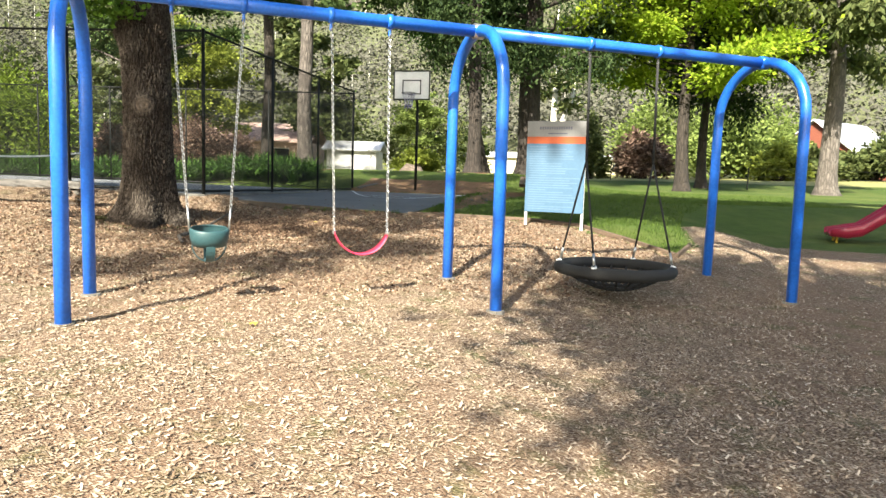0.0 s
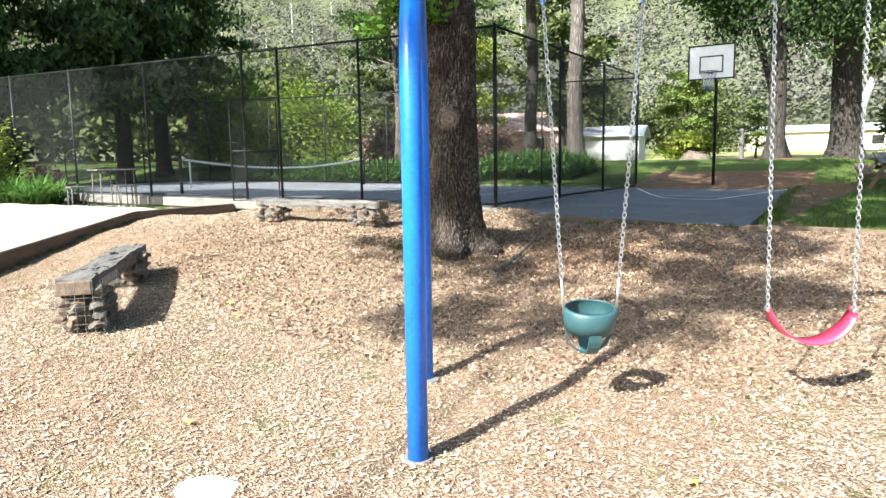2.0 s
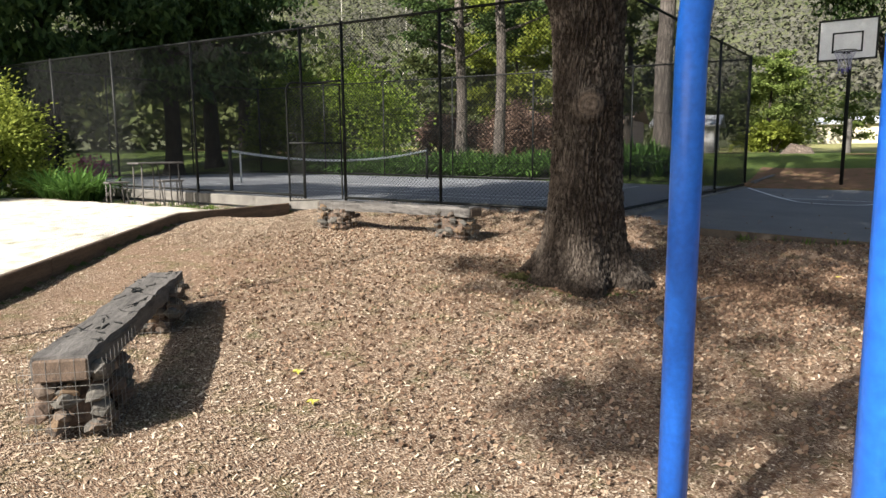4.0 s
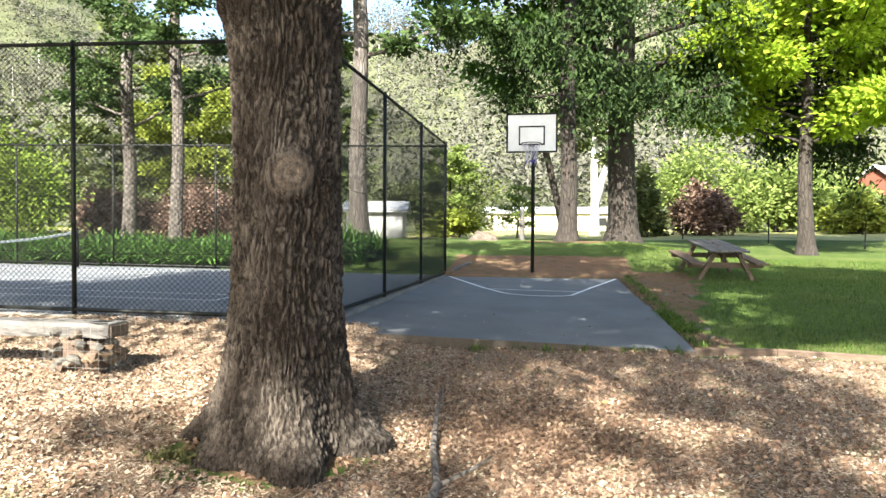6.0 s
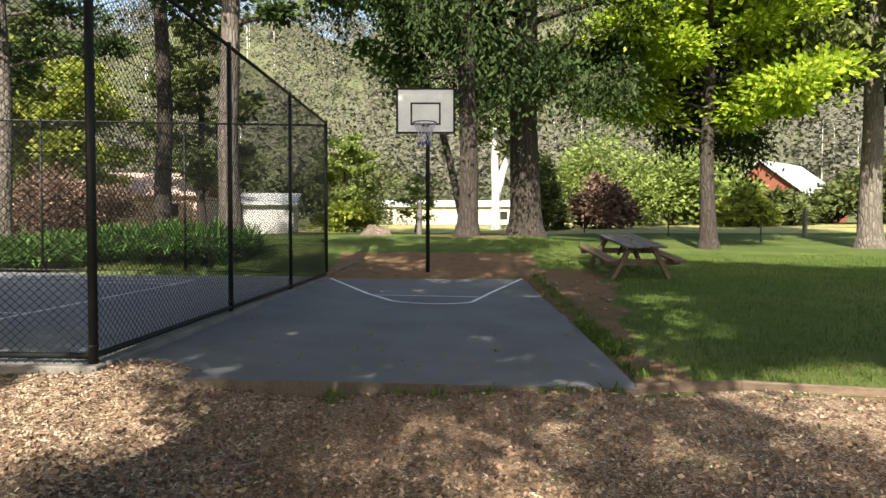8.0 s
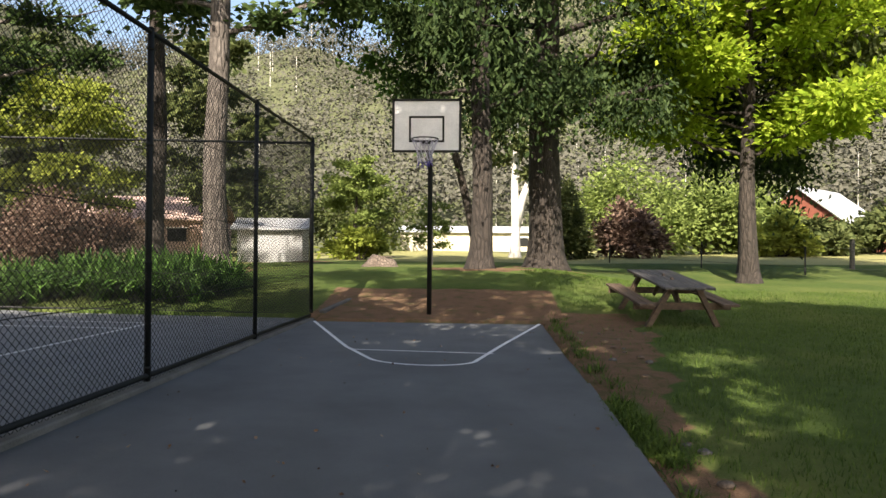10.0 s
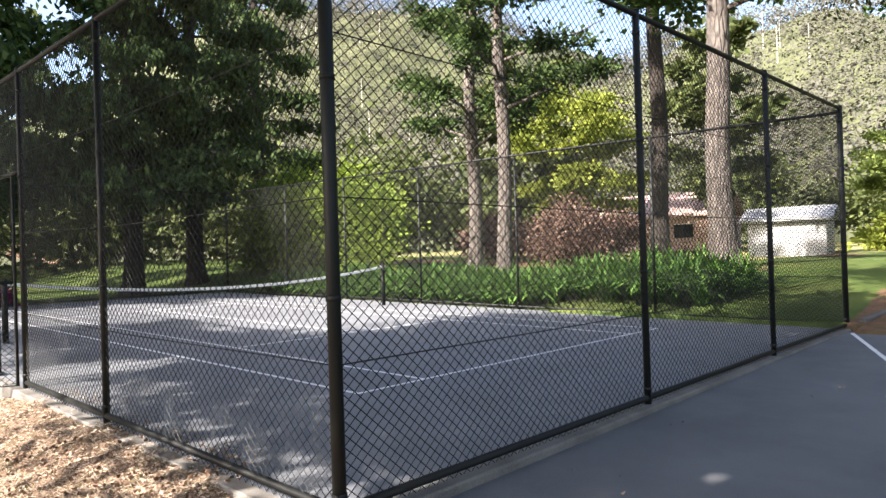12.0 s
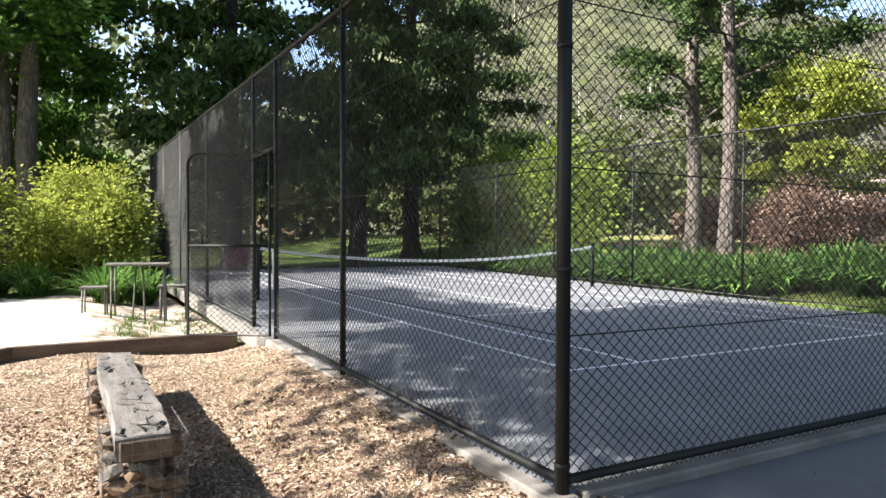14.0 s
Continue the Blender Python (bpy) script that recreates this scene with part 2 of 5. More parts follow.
def box(size, at=(0, 0, 0), turn=(0, 0, 0), bev=0.006, bm=None):
    bm2 = bmesh.new()
    bmesh.ops.create_cube(bm2, size=1.0)
    bmesh.ops.scale(bm2, vec=size, verts=bm2.verts)
    if bev:
        bmesh.ops.bevel(bm2, geom=bm2.edges[:], offset=min(bev, min(size) * 0.3), segments=1, affect="EDGES")
    bmesh.ops.transform(bm2, matrix=pose(*at, *turn), verts=bm2.verts)
    if bm is None:
        return bm2
    me = bpy.data.meshes.new("tmp")
    bm2.to_mesh(me)
    bm2.free()
    bm.from_mesh(me)
    bpy.data.meshes.remove(me)
    return bm


def tube(points, radius, sides=12, bm=None, closed=False, caps=True):
    """A round bar swept along points; radius may be a list."""
    bm = bm or bmesh.new()
    pts = [Vector(p) for p in points]
    rad = radius if isinstance(radius, (list, tuple)) else [radius] * len(pts)
    rings = []
    n = len(pts)
    up = None
    for i, p in enumerate(pts):
        a = pts[(i - 1) % n] if (closed or i > 0) else p
        b = pts[(i + 1) % n] if (closed or i < n - 1) else p
        d = (b - a).normalized()
        if up is None:
            up = d.orthogonal().normalized()
        up = (up - d * up.dot(d)).normalized()
        side = d.cross(up)
        rings.append([bm.verts.new(p + (up * math.cos(t) + side * math.sin(t)) * rad[i]) for t in (2 * math.pi * k / sides for k in range(sides))])
    for i in range(n if closed else n - 1):
        r0, r1 = rings[i], rings[(i + 1) % n]
        for k in range(sides):
            bm.faces.new((r0[k], r0[(k + 1) % sides], r1[(k + 1) % sides], r1[k]))
    if caps and not closed:
        bm.faces.new(rings[0][::-1])
        bm.faces.new(rings[-1])
    return bm


def smoothstep(a, b, v):
    t = np.clip((v - a) / (b - a), 0, 1)
    return t * t * (3 - 2 * t)


def height(x, y):
    """The lie of the land."""
    x, y = np.asarray(x, float), np.asarray(y, float)
    z = 0.67 + 0.38 * smoothstep(5.5, 11.5, y) + (0.17 * smoothstep(-4.4, -6.2, x) + 0.1 * smoothstep(-6, -9, x)) * smoothstep(12.6, 10.5, y)
    z += 0.05 * smoothstep(-9, -13, x) - 0.2 * smoothstep(-0.4, 1.4, x) * smoothstep(13.5, 9.5, y) * smoothstep(40, 8, x)
    z += 0.3 * smoothstep(10.6, 12.6, y) * smoothstep(-5.8, -8.0, x) * smoothstep(-14.4, -10.8, x) + 0.08 * smoothstep(11.5, 13.0, y)
    z += 0.28 * smoothstep(13.2, 20.5, y) - 0.3 * smoothstep(13.0, 14.5, y) * smoothstep(-5.8, -8.0, x)
    z += 0.2 * smoothstep(11.9, 12.7, y) * smoothstep(13.6, 13.0, y) * smoothstep(-4.9, -6.4, x) * smoothstep(-7.6, -6.0, x)
    z -= 0.32 * smoothstep(3.0, 4.6, x) * smoothstep(20, 15.5, y) * smoothstep(10, 13, y) * smoothstep(40, 12, x)
    z += 0.8 * smoothstep(20.8, 28.0, y) * smoothstep(3.5, -2.5, x)
    z += 0.3 * smoothstep(22, 34, y) * smoothstep(-2.5, 3.5, x)
    z += 0.3 * smoothstep(-22, -30, x)
    z += 0.05 * smoothstep(11.9, 12.5, y) * smoothstep(13.6, 13.1, y) * smoothstep(-2.2, -2.8, x) * smoothstep(-7.0, -6.0, x)
    z -= 0.13 * smoothstep(9.4, 10.7, y) * smoothstep(12.7, 11.9, y) * smoothstep(-12.2, -10.6, x) * smoothstep(-6.5, -7.5, x)
    z += 0.65 * smoothstep(33, 47, y) * smoothstep(-2, 4, x)
    far = np.hypot(x + 4, y - 10)
    z += 0.6 * smoothstep(36, 60, far)
    z -= 0.1 * smoothstep(-10.8, -12.8, x) * smoothstep(7.5, 9.5, y) * smoothstep(13, 12.2, y)
    z = z + 0.13 * inside(x, y, RAISED)
    ridge = 1 + 0.16 * np.sin(x * 0.021 + 1.0) + 0.1 * np.sin(x * 0.055) + 0.04 * np.sin(x * 0.17 + y * 0.05)
    z += 70 * ridge * smoothstep(75, 260, y + 0.1 * np.abs(x)) + 47 * smoothstep(90, 300, -x) + 40 * smoothstep(120, 340, x)
    return z


def inside(x, y, poly):
    x, y = np.asarray(x, float), np.asarray(y, float)
    hit = np.zeros(np.broadcast(x, y).shape, bool)
    for (x0, y0), (x1, y1) in zip(poly, poly[1:] + poly[:1]):
        if y0 != y1:
            hit ^= ((y0 > y) != (y1 > y)) & (x < (x1 - x0) * (y - y0) / (y1 - y0) + x0)
    return hit


LAWN = [(-2.42, 13.1), (-1.5, 13.3), (-0.05, 12.95), (0.9, 12.5), (1.6, 11.6), (2.28, 10.3), (2.6, 11.2), (2.7, 13.0), (3.3, 16.5), (4.4, 19.8), (7.7, 20.9), (40, 21.5), (40, 90), (-2.42, 90)]
EDGING = [(-8.3, 3.6, 1.02), (-10.9, 6.75, 1.1), (-13.37, 10.05, 1.25), (-13.45, 12.66, 1.25)]
RAISED = [(-8.4, 3.55), (-10.96, 6.68), (-13.43, 10.0), (-13.5, 12.66), (-13.5, 12.75), (-23, 12.75), (-23, -6), (-12, -6)]
SAND = [(-8.35, 3.55), (-10.93, 6.7), (-13.42, 10.05), (-13.47, 10.75), (-16.0, 10.95), (-19.0, 10.7), (-20.8, 9.9), (-23, 8.6), (-23, -6), (-12, -6)]


def covers(x, y):
    lawn = inside(x, y, LAWN)
    sand = inside(x, y, SAND)
    back = (y > 12.9) & ~lawn
    bark = ~lawn & ~sand & (y < 13.3) & (x > -13.45) & (x < 12) & (y > -9) & ~((x < -11) & (y < 1))
    dirt = ((x > np.where((y > 14.9) & (y < 16.3), -2.1, -2.6)) & (x < np.interp(y, [12.8, 13.6, 14.4, 15.2, 16.6, 18.9, 20.6, 22.6], [-2.0, -1.7, -1.85, -1.9, -1.55, -1.15, -0.75, -0.6]) + 0.12 * np.sin(y * 4.1)) & (y > 13.2) & (y < 22.7)) | ((x > -6.8) & (x < -1.9) & (y > 21.6) & (y < 24.7)) | ((x < -13.45) & (x > -21) & (y < 13) & ~sand)
    dirt |= (np.hypot(x + 5.75, y - 9.5) < 0.6)
    for tx, ty, tr in ((-3.46, 28.64, 1.6), (-1.38, 31.9, 1.5), (-10.2, 26.9, 1.2), (-16.3, 26.4, 1), (-14.8, 33.0, 1)):
        dirt |= np.hypot(x - tx, y - ty) < tr
    dirt |= (np.abs(y - 38) < 2.2) & (x < -10)
    return bark & ~dirt, dirt, sand


# ---- ground ----


def build_ground():
    xs = np.r_[np.linspace(-420, -45, 40), np.arange(-42, -22, 1.0), np.arange(-22, 12, 0.2), np.arange(12, 42, 1.5), np.linspace(45, 420, 40)]
    ys = np.r_[np.linspace(-160, -12, 14), np.arange(-9, 0, 0.6), np.arange(0, 30, 0.2), np.arange(30, 62, 1.0), np.linspace(64, 560, 70)]
    X, Y = np.meshgrid(xs, ys)
    Z = height(X, Y)
    near = (np.abs(X + 5) < 18) & (Y < 31)
    Z += np.where(near, 0.014 * np.sin(X * 3.1 + np.sin(Y * 2.3)) * np.sin(Y * 2.7 + 0.8 * X) + 0.008 * np.sin(X * 7.3 + Y * 5.1), 0)
    hard = ((X > -26.4) & (X < -6.6) & (Y > 12.9) & (Y < 22.2)) | ((X > -6.7) & (X < -2.45) & (Y > 13.2) & (Y < 21.8))
    Z = np.where(hard, np.minimum(Z, 1.2) - 0.25, Z)
    nx, ny = len(xs), len(ys)
    i = (np.arange(ny - 1)[:, None] * nx + np.arange(nx - 1)).ravel()
    ob = raw("ground", np.c_[X.ravel(), Y.ravel(), Z.ravel()], np.c_[i, i + 1, i + nx + 1, i + nx], M_GROUND, smooth=True)
    bark, dirt, sand = covers(X, Y)
    field = (Y > 42) & (Y < 78)
    wood = (Y > 78) | (X < -60) | (X > 70)
    for nm, w in (("bark", bark), ("dirt", dirt), ("sand", sand), ("wood", wood), ("field", field)):
        a = ob.data.attributes.new(nm, "FLOAT", "POINT")
        a.data.foreach_set("value", w.ravel().astype(float) * 0.6 + (0.49 * ((X < -13.5) & (X > -21) & (Y > 10) & (Y < 13)).ravel() if nm == "sand" else 0) * (~w.ravel()))
    return tagged(ob, "mulched playground earth, lawn and rising wooded valley side", "ground", kind="structure")


ground = build_ground()

COURT_Z = 1.415


def court_z(x):
    return COURT_Z + 0.009 * (-6.64 - x)


def build_court():
    x0, x1, y0, y1 = -26.3, -6.64, 12.81, 22.27
    bm = bmesh.new()
    for z_off in (0, -0.3):
        for x, y in ((x0, y0), (x1, y0), (x1, y1), (x0, y1 + 0.4)):
            bm.verts.new((x, y, court_z(x) + z_off))
    v = list(bm.verts)
    for f in ((0, 1, 2, 3), (7, 6, 5, 4), (0, 4, 5, 1), (1, 5, 6, 2), (2, 6, 7, 3), (3, 7, 4, 0)):
        bm.faces.new([v[k] for k in f])
    court = tagged(part("tennis_court", bm, M_COURT), "blue-grey hard tennis court with white lines", "court", kind="structure")

    def line(a, b, w=0.05):
        a, b = Vector((*a, 0)), Vector((*b, 0))
        d = (b - a).normalized()
        s = Vector((-d.y, d.x, 0)) * w / 2
        q = [a - s, b - s, b + s, a + s]
        bm = bmesh.new()
        bm.faces.new([bm.verts.new((p.x, p.y, court_z(p.x) + 0.004)) for p in q])
        part("court_line", bm, M_LINE, court)
    for a, b in (((-8.95, 14.75), (-8.95, 20.85)), ((-8.95, 14.78), (-24.6, 14.78)), ((-8.95, 15.65), (-24.6, 15.65)), ((-8.95, 20.8), (-24.6, 20.8)), ((-8.95, 20.0), (-24.6, 20.0)), ((-12.8, 15.7), (-12.8, 20.0)), ((-20.7, 15.7), (-20.7, 20.0)), ((-12.8, 17.8), (-20.7, 17.8)), ((-24.6, 14.75), (-24.6, 20.85))):
        line(a, b)


build_court()


def build_slab():
    c = [(-6.55, 12.6, 1.365), (-2.4, 13.05, 1.185), (-2.34, 22.0, 1.405), (-6.62, 21.95, 1.405)]
    bm = bmesh.new()
    n = 12
    grid = {}
    for i in range(n + 1):
        for j in range(n + 1):
            u, w = i / n, j / n
            a = Vector(c[0]).lerp(Vector(c[1]), u)
            b = Vector(c[3]).lerp(Vector(c[2]), u)
            p = a.lerp(b, w)
            grid[i, j] = bm.verts.new(p)
    for i in range(n):
        for j in range(n):
            bm.faces.new((grid[i, j], grid[i + 1, j], grid[i + 1, j + 1], grid[i, j + 1]))
    rim = [grid[i, 0] for i in range(n)] + [grid[n, j] for j in range(n)] + [grid[i, n] for i in range(n, 0, -1)] + [grid[0, j] for j in range(n, 0, -1)]
    low = [bm.verts.new(v.co + Vector((0, 0, -0.32))) for v in rim]
    for k in range(len(rim)):
        q = (k + 1) % len(rim)
        bm.faces.new((rim[q], rim[k], low[k], low[q])).material_index = 1
    slab = tagged(part("basketball_pad", bm, M_SLAB, smooth=False), "worn grey asphalt basketball pad with a white key line", "court", kind="structure")

    # The side faces take a darker brown than the top.
    slab.data.materials.append(surface("dark_brown_concrete", (0.035, 0.027, 0.02), (0.1, 0.08, 0.062), 5, 0.95, 0, 60, 0.5))

    def zs(x, y):
        u, w = (x + 6.55) / 4.2, (y - 13.0) / 8.95
        return (1.365 - 0.18 * u) * (1 - w) + 1.405 * w + 0.007

    def stripe(pts, w=0.055):
        verts, faces = [], []
        for i, p in enumerate(pts):
            a, b = Vector(pts[max(i - 1, 0)]), Vector(pts[min(i + 1, len(pts) - 1)])
            d = (b - a).normalized()
            s = Vector((-d.y, d.x)) * w / 2
            for q in (Vector(p) - s, Vector(p) + s):
                verts.append((q.x, q.y, zs(q.x, q.y)))
        for i in range(len(pts) - 1):
            faces.append((2 * i, 2 * i + 2, 2 * i + 3, 2 * i + 1))
        raw("key_line", verts, faces, M_LINE, slab)
    arc = [(-4.23 + 0.68 * math.cos(t), 18.15 + 0.5 * math.sin(t)) for t in np.linspace(math.pi * 1.12, math.pi * 1.88, 15)]
    stripe([(-6.45, 21.75), (-5.32, 18.85)] + arc + [(-3.24, 19.25), (-2.42, 21.9)])
    stripe([(-5.2, 18.62), (-3.35, 18.62)], 0.045)


build_slab()


def beam_along(name, pts, w, h, mat, label, category, dz=0.0, kind="structure", jig=0.0):
    ob = None
    for (a, b) in zip(pts, pts[1:]):
        a, b = Vector(a), Vector(b)
        mid, d = (a + b) / 2, b - a
        bm = box((d.length, w, h), (0, 0, 0), bev=0.012)
        o = part(name, bm, mat)
        o.matrix_world = Matrix.Translation(mid + Vector((0, 0, dz))) @ d.to_track_quat("X", "Z").to_matrix().to_4x4()
        tagged(o, label, category, kind=kind)
        ob = o
    return ob


beam_along("sandpit_edging", EDGING, 0.07, 0.26, M_TIMBER_DARK, "dark timber edging board round the sandpit", "edging")
beam_along("lawn_edging", [(x, y, float(height(x, y)) + 0.02) for x, y in LAWN[:7]], 0.05, 0.1, M_TIMBER_DARK, "low weathered timber edging between mulch and lawn", "edging")
beam_along("bed_edging", [(-6.45, 22.35, 1.5), (-6.0, 24.55, 1.72), (-2.3, 24.85, 1.75)], 0.12, 0.11, M_TIMBER, "weathered timber edging behind the basketball pad", "edging")
beam_along("fence_plinth", [(-26.2, 12.78, court_z(-26.2) - 0.11), (-6.56, 12.78, court_z(-6.5) - 0.11)], 0.17, 0.22, M_CONC, "concrete plinth under the court fence", "plinth")
beam_along("fence_plinth", [(-6.62, 12.9, COURT_Z - 0.09), (-6.62, 22.3, COURT_Z - 0.09)], 0.14, 0.2, M_CONC, "concrete plinth under the court fence", "plinth")

# ---- tennis court fence ----


def mesh_panel(name, a, b, za, zb, ha, hb, parent, pitch=0.075):
    """Diamond wire between two ground points; both wire directions as thin bars."""
    a, b = Vector((*a, 0)), Vector((*b, 0))
    length = (b - a).length
    d = (b - a).normalized()
    nrm = Vector((-d.y, d.x, 0))
    verts, faces = [], []
    r = 0.0029
    h0 = max(ha, hb)

    def put(s, t):
        f = s / length
        lo, hi = za + (zb - za) * f, za + ha + (zb + hb - za - ha) * f
        return a + d * s + Vector((0, 0, lo + (hi - lo) * t / h0))
    slope = 0.9
    k = -int(h0 / slope / pitch) - 1
    while k * pitch < length + h0:
        for sgn in (1, -1):
            s0 = k * pitch if sgn > 0 else k * pitch + h0 / slope
            s1 = k * pitch + h0 / slope if sgn > 0 else k * pitch
            lo_s, hi_s = max(0.0, min(s0, s1)), min(length, max(s0, s1))
            if hi_s - lo_s > 0.02:
                def t_of(s):
                    return (s - s0) / (s1 - s0) * h0
                p, q = put(lo_s, t_of(lo_s)), put(hi_s, t_of(hi_s))
                ax = (q - p).normalized()
                u = nrm.cross(ax) * r
                w = nrm * r
                o = nrm * (0.0018 * sgn)
                base = len(verts)
                for e in (p + o, q + o):
                    verts += [e + u, e + w, e - u, e - w]
                for m in range(4):
                    faces.append((base + m, base + (m + 1) % 4, base + 4 + (m + 1) % 4, base + 4 + m))
        k += 1
    return raw(name, verts, faces, M_WIRE, parent)


def fence_run(label, a, b, posts, za, zb, ha, hb, rails=True, skip=None):
    f = thing("chain_link_fence", (0, 0, 0), label, "fence", kind="structure")
    A, B = Vector((*a, 0)), Vector((*b, 0))
    L = (B - A).length
    for s, r in posts:
        t = s / L
        p = A.lerp(B, t)
        z0, z1 = za + (zb - za) * t, za + ha + (zb + hb - za - ha) * t
        bm = tube([(p.x, p.y, z0 - 0.25), (p.x, p.y, z1 + 0.03)], r, 12)
        tube([(p.x, p.y, z1 + 0.03), (p.x, p.y, z1 + 0.05)], [r * 1.12, r * 0.5], 12, bm)
        post = part("post", bm, M_BLACK, f, smooth=True)
        for hz in (0.12, 1.1, 2.2, 3.1):
            part("tie_band", tube([(p.x, p.y, z0 + hz), (p.x, p.y, z0 + hz + 0.03)], r * 1.12, 12), M_BLACK, post, smooth=True)
    part("top_rail", tube([(A.x, A.y, za + ha), (B.x, B.y, zb + hb)], 0.024, 10), M_BLACK, f, smooth=True)
    if skip is None:
        part("bottom_rail", tube([(A.x, A.y, za + 0.06), (B.x, B.y, zb + 0.06)], 0.025, 10), M_BLACK, f, smooth=True)
        for wz in (0.78, 1.62, 2.45):
            part("strain_wire", tube([(A.x, A.y, za + wz), ((A.x + B.x) / 2, (A.y + B.y) / 2, (za + zb) / 2 + wz - 0.03), (B.x, B.y, zb + wz)], 0.004, 6), M_WIRE, f)
        mesh_panel("wire_mesh", a, b, za, zb, ha, hb, f)
    else:
        g0, g1, gh = skip
        for s0, s1 in ((0, g0), (g1, L)):
            p, q = A.lerp(B, s0 / L), A.lerp(B, s1 / L)
            zp, zq = za + (zb - za) * s0 / L, za + (zb - za) * s1 / L
            part("bottom_rail", tube([(p.x, p.y, zp + 0.06), (q.x, q.y, zq + 0.06)], 0.025, 10), M_BLACK, f, smooth=True)
            for wz in (0.78, 1.62, 2.45):
                part("strain_wire", tube([(p.x, p.y, zp + wz), ((p.x + q.x) / 2, (p.y + q.y) / 2, (zp + zq) / 2 + wz - 0.03), (q.x, q.y, zq + wz)], 0.004, 6), M_WIRE, f)
            mesh_panel("wire_mesh", (p.x, p.y), (q.x, q.y), zp, zq, ha + (hb - ha) * s0 / L, ha + (hb - ha) * s1 / L, f)
        p, q = A.lerp(B, g0 / L), A.lerp(B, g1 / L)
        zp = za + (zb - za) * g0 / L + gh
        part("gate_lintel", tube([(p.x, p.y, zp), (q.x, q.y, zp)], 0.022, 10), M_BLACK, f, smooth=True)
        mesh_panel("wire_mesh", (p.x, p.y), (q.x, q.y), zp, zp, ha - gh + 0.05, ha - gh + 0.05, f)
    return f


FH = 3.25
LX = -26.2
fence_front = fence_run("tall black chain-link court fence with a gateway", (-6.64, 12.81), (LX, 12.81), [(0, 0.036), (3.1, 0.028), (5.35, 0.03), (6.47, 0.03), (10.0, 0.03), (13.3, 0.03), (16.4, 0.03), (LX * -1 - 6.64, 0.042)], court_z(-6.64), court_z(LX), FH, FH + 0.25, skip=(5.35, 6.47, 2.28))
fence_side = fence_run("tall black chain-link fence beside the basketball pad", (-6.64, 12.81), (-6.64, 22.27), [(3.2, 0.03), (6.27, 0.03), (9.46, 0.038)], COURT_Z, COURT_Z, FH, FH + 0.06)
fence_back = fence_run("tall black chain-link fence behind the court", (-6.64, 22.27), (LX, 22.75), [(3.1, 0.026), (6.3, 0.026), (9.4, 0.026), (12.5, 0.026), (15.6, 0.026), (-LX - 6.65, 0.04)], COURT_Z, court_z(LX), FH, FH + 0.25)
fence_end = fence_run("tall black chain-link fence at the court's end", (LX, 12.81), (LX, 22.75), [(3.3, 0.026), (6.6, 0.026)], court_z(LX), court_z(LX), FH + 0.25, FH + 0.25)


def build_gate():
    """The leaf stands open outwards from the post beside the wider panel."""
    z = 1.47
    g = thing("gate", (-11.99, 12.76, z), "open black chain-link gate leaf with rounded frame", "gate")
    d = Vector((-12.53, 11.92, 0)) - Vector((-11.99, 12.76, 0))
    w = 1.03
    ang = math.degrees(math.atan2(d.y, d.x))
    g.matrix_world = pose(-11.99, 12.76, z, 0, 0, ang)
    bpy.context.view_layer.update()
    r, h = 0.14, 2.2
    pts = [(0.03, 0, 0.03), (0.03, 0, h)] + [(w - r + r * math.sin(t), 0, h - r + r * math.cos(t)) for t in np.linspace(0, math.pi / 2, 6)] + [(w, 0, 0.03)]
    bm = tube(pts, 0.019, 10, closed=True)
    part("gate_frame", bm, M_BLACK, g, smooth=True)
    part("mid_rail", tube([(0.03, 0, 1.1), (w, 0, 1.1)], 0.016, 8), M_BLACK, g, smooth=True)
    part("latch_loop", tube([(w, 0.0, 1.28), (w - 0.12, 0.0, 1.28), (w - 0.17, 0, 1.22), (w - 0.18, 0, 1.1)], 0.012, 8), M_BLACK, g, smooth=True)
    mesh_panel("wire_mesh", (0.03, 0), (w, 0), 0.03, 0.03, h - 0.04, h - 0.04, g)


build_gate()


def build_net():
    n = thing("tennis_net", (-16.55, 13.68, 1.46), "black tennis net with a sagging white headband", "net")
    for y in (0, 8.02):
        bm = tube([(0, y, 0), (0, y, 1.05)], 0.045, 12)
        tube([(0, y, 1.05), (0, y, 1.09)], [0.05, 0.03], 12, bm)
        part("net_post", bm, M_BLACK, n, smooth=True)

    def top(y):
        u = (y / 8.12 - 0.5) * 2
        return 0.74 + 0.29 * u * u
    ys = np.linspace(0.03, 8.09, 40)
    verts, faces = [], []
    for y in ys:
        for dx, dz in ((-0.012, 0), (0.012, 0), (0.012, -0.055), (-0.012, -0.055)):
            verts.append((dx, y, top(y) + dz))
    for i in range(len(ys) - 1):
        for k in range(4):
            faces.append((4 * i + k, 4 * i + (k + 1) % 4, 4 * i + 4 + (k + 1) % 4, 4 * i + 4 + k))
    raw("headband", verts, faces, M_WHITE, n)
    part("end_band", box((0.02, 0.05, 0.75), (0, 0.3, 0.6)), M_WHITE, n)
    bm = bmesh.new()
    for y in np.arange(0.1, 8.1, 0.09):
        tube([(0, y, 0.05), (0, y, top(y) - 0.05)], 0.0018, 4, bm, caps=False)
    for k in range(1, 9):
        tube([(0, y, 0.05 + (top(y) - 0.1) * k / 9) for y in np.linspace(0.03, 8.09, 14)], 0.0018, 4, bm, caps=False)
    part("netting", bm, M_WIRE, n)


build_net()

# ---- basketball hoop ----


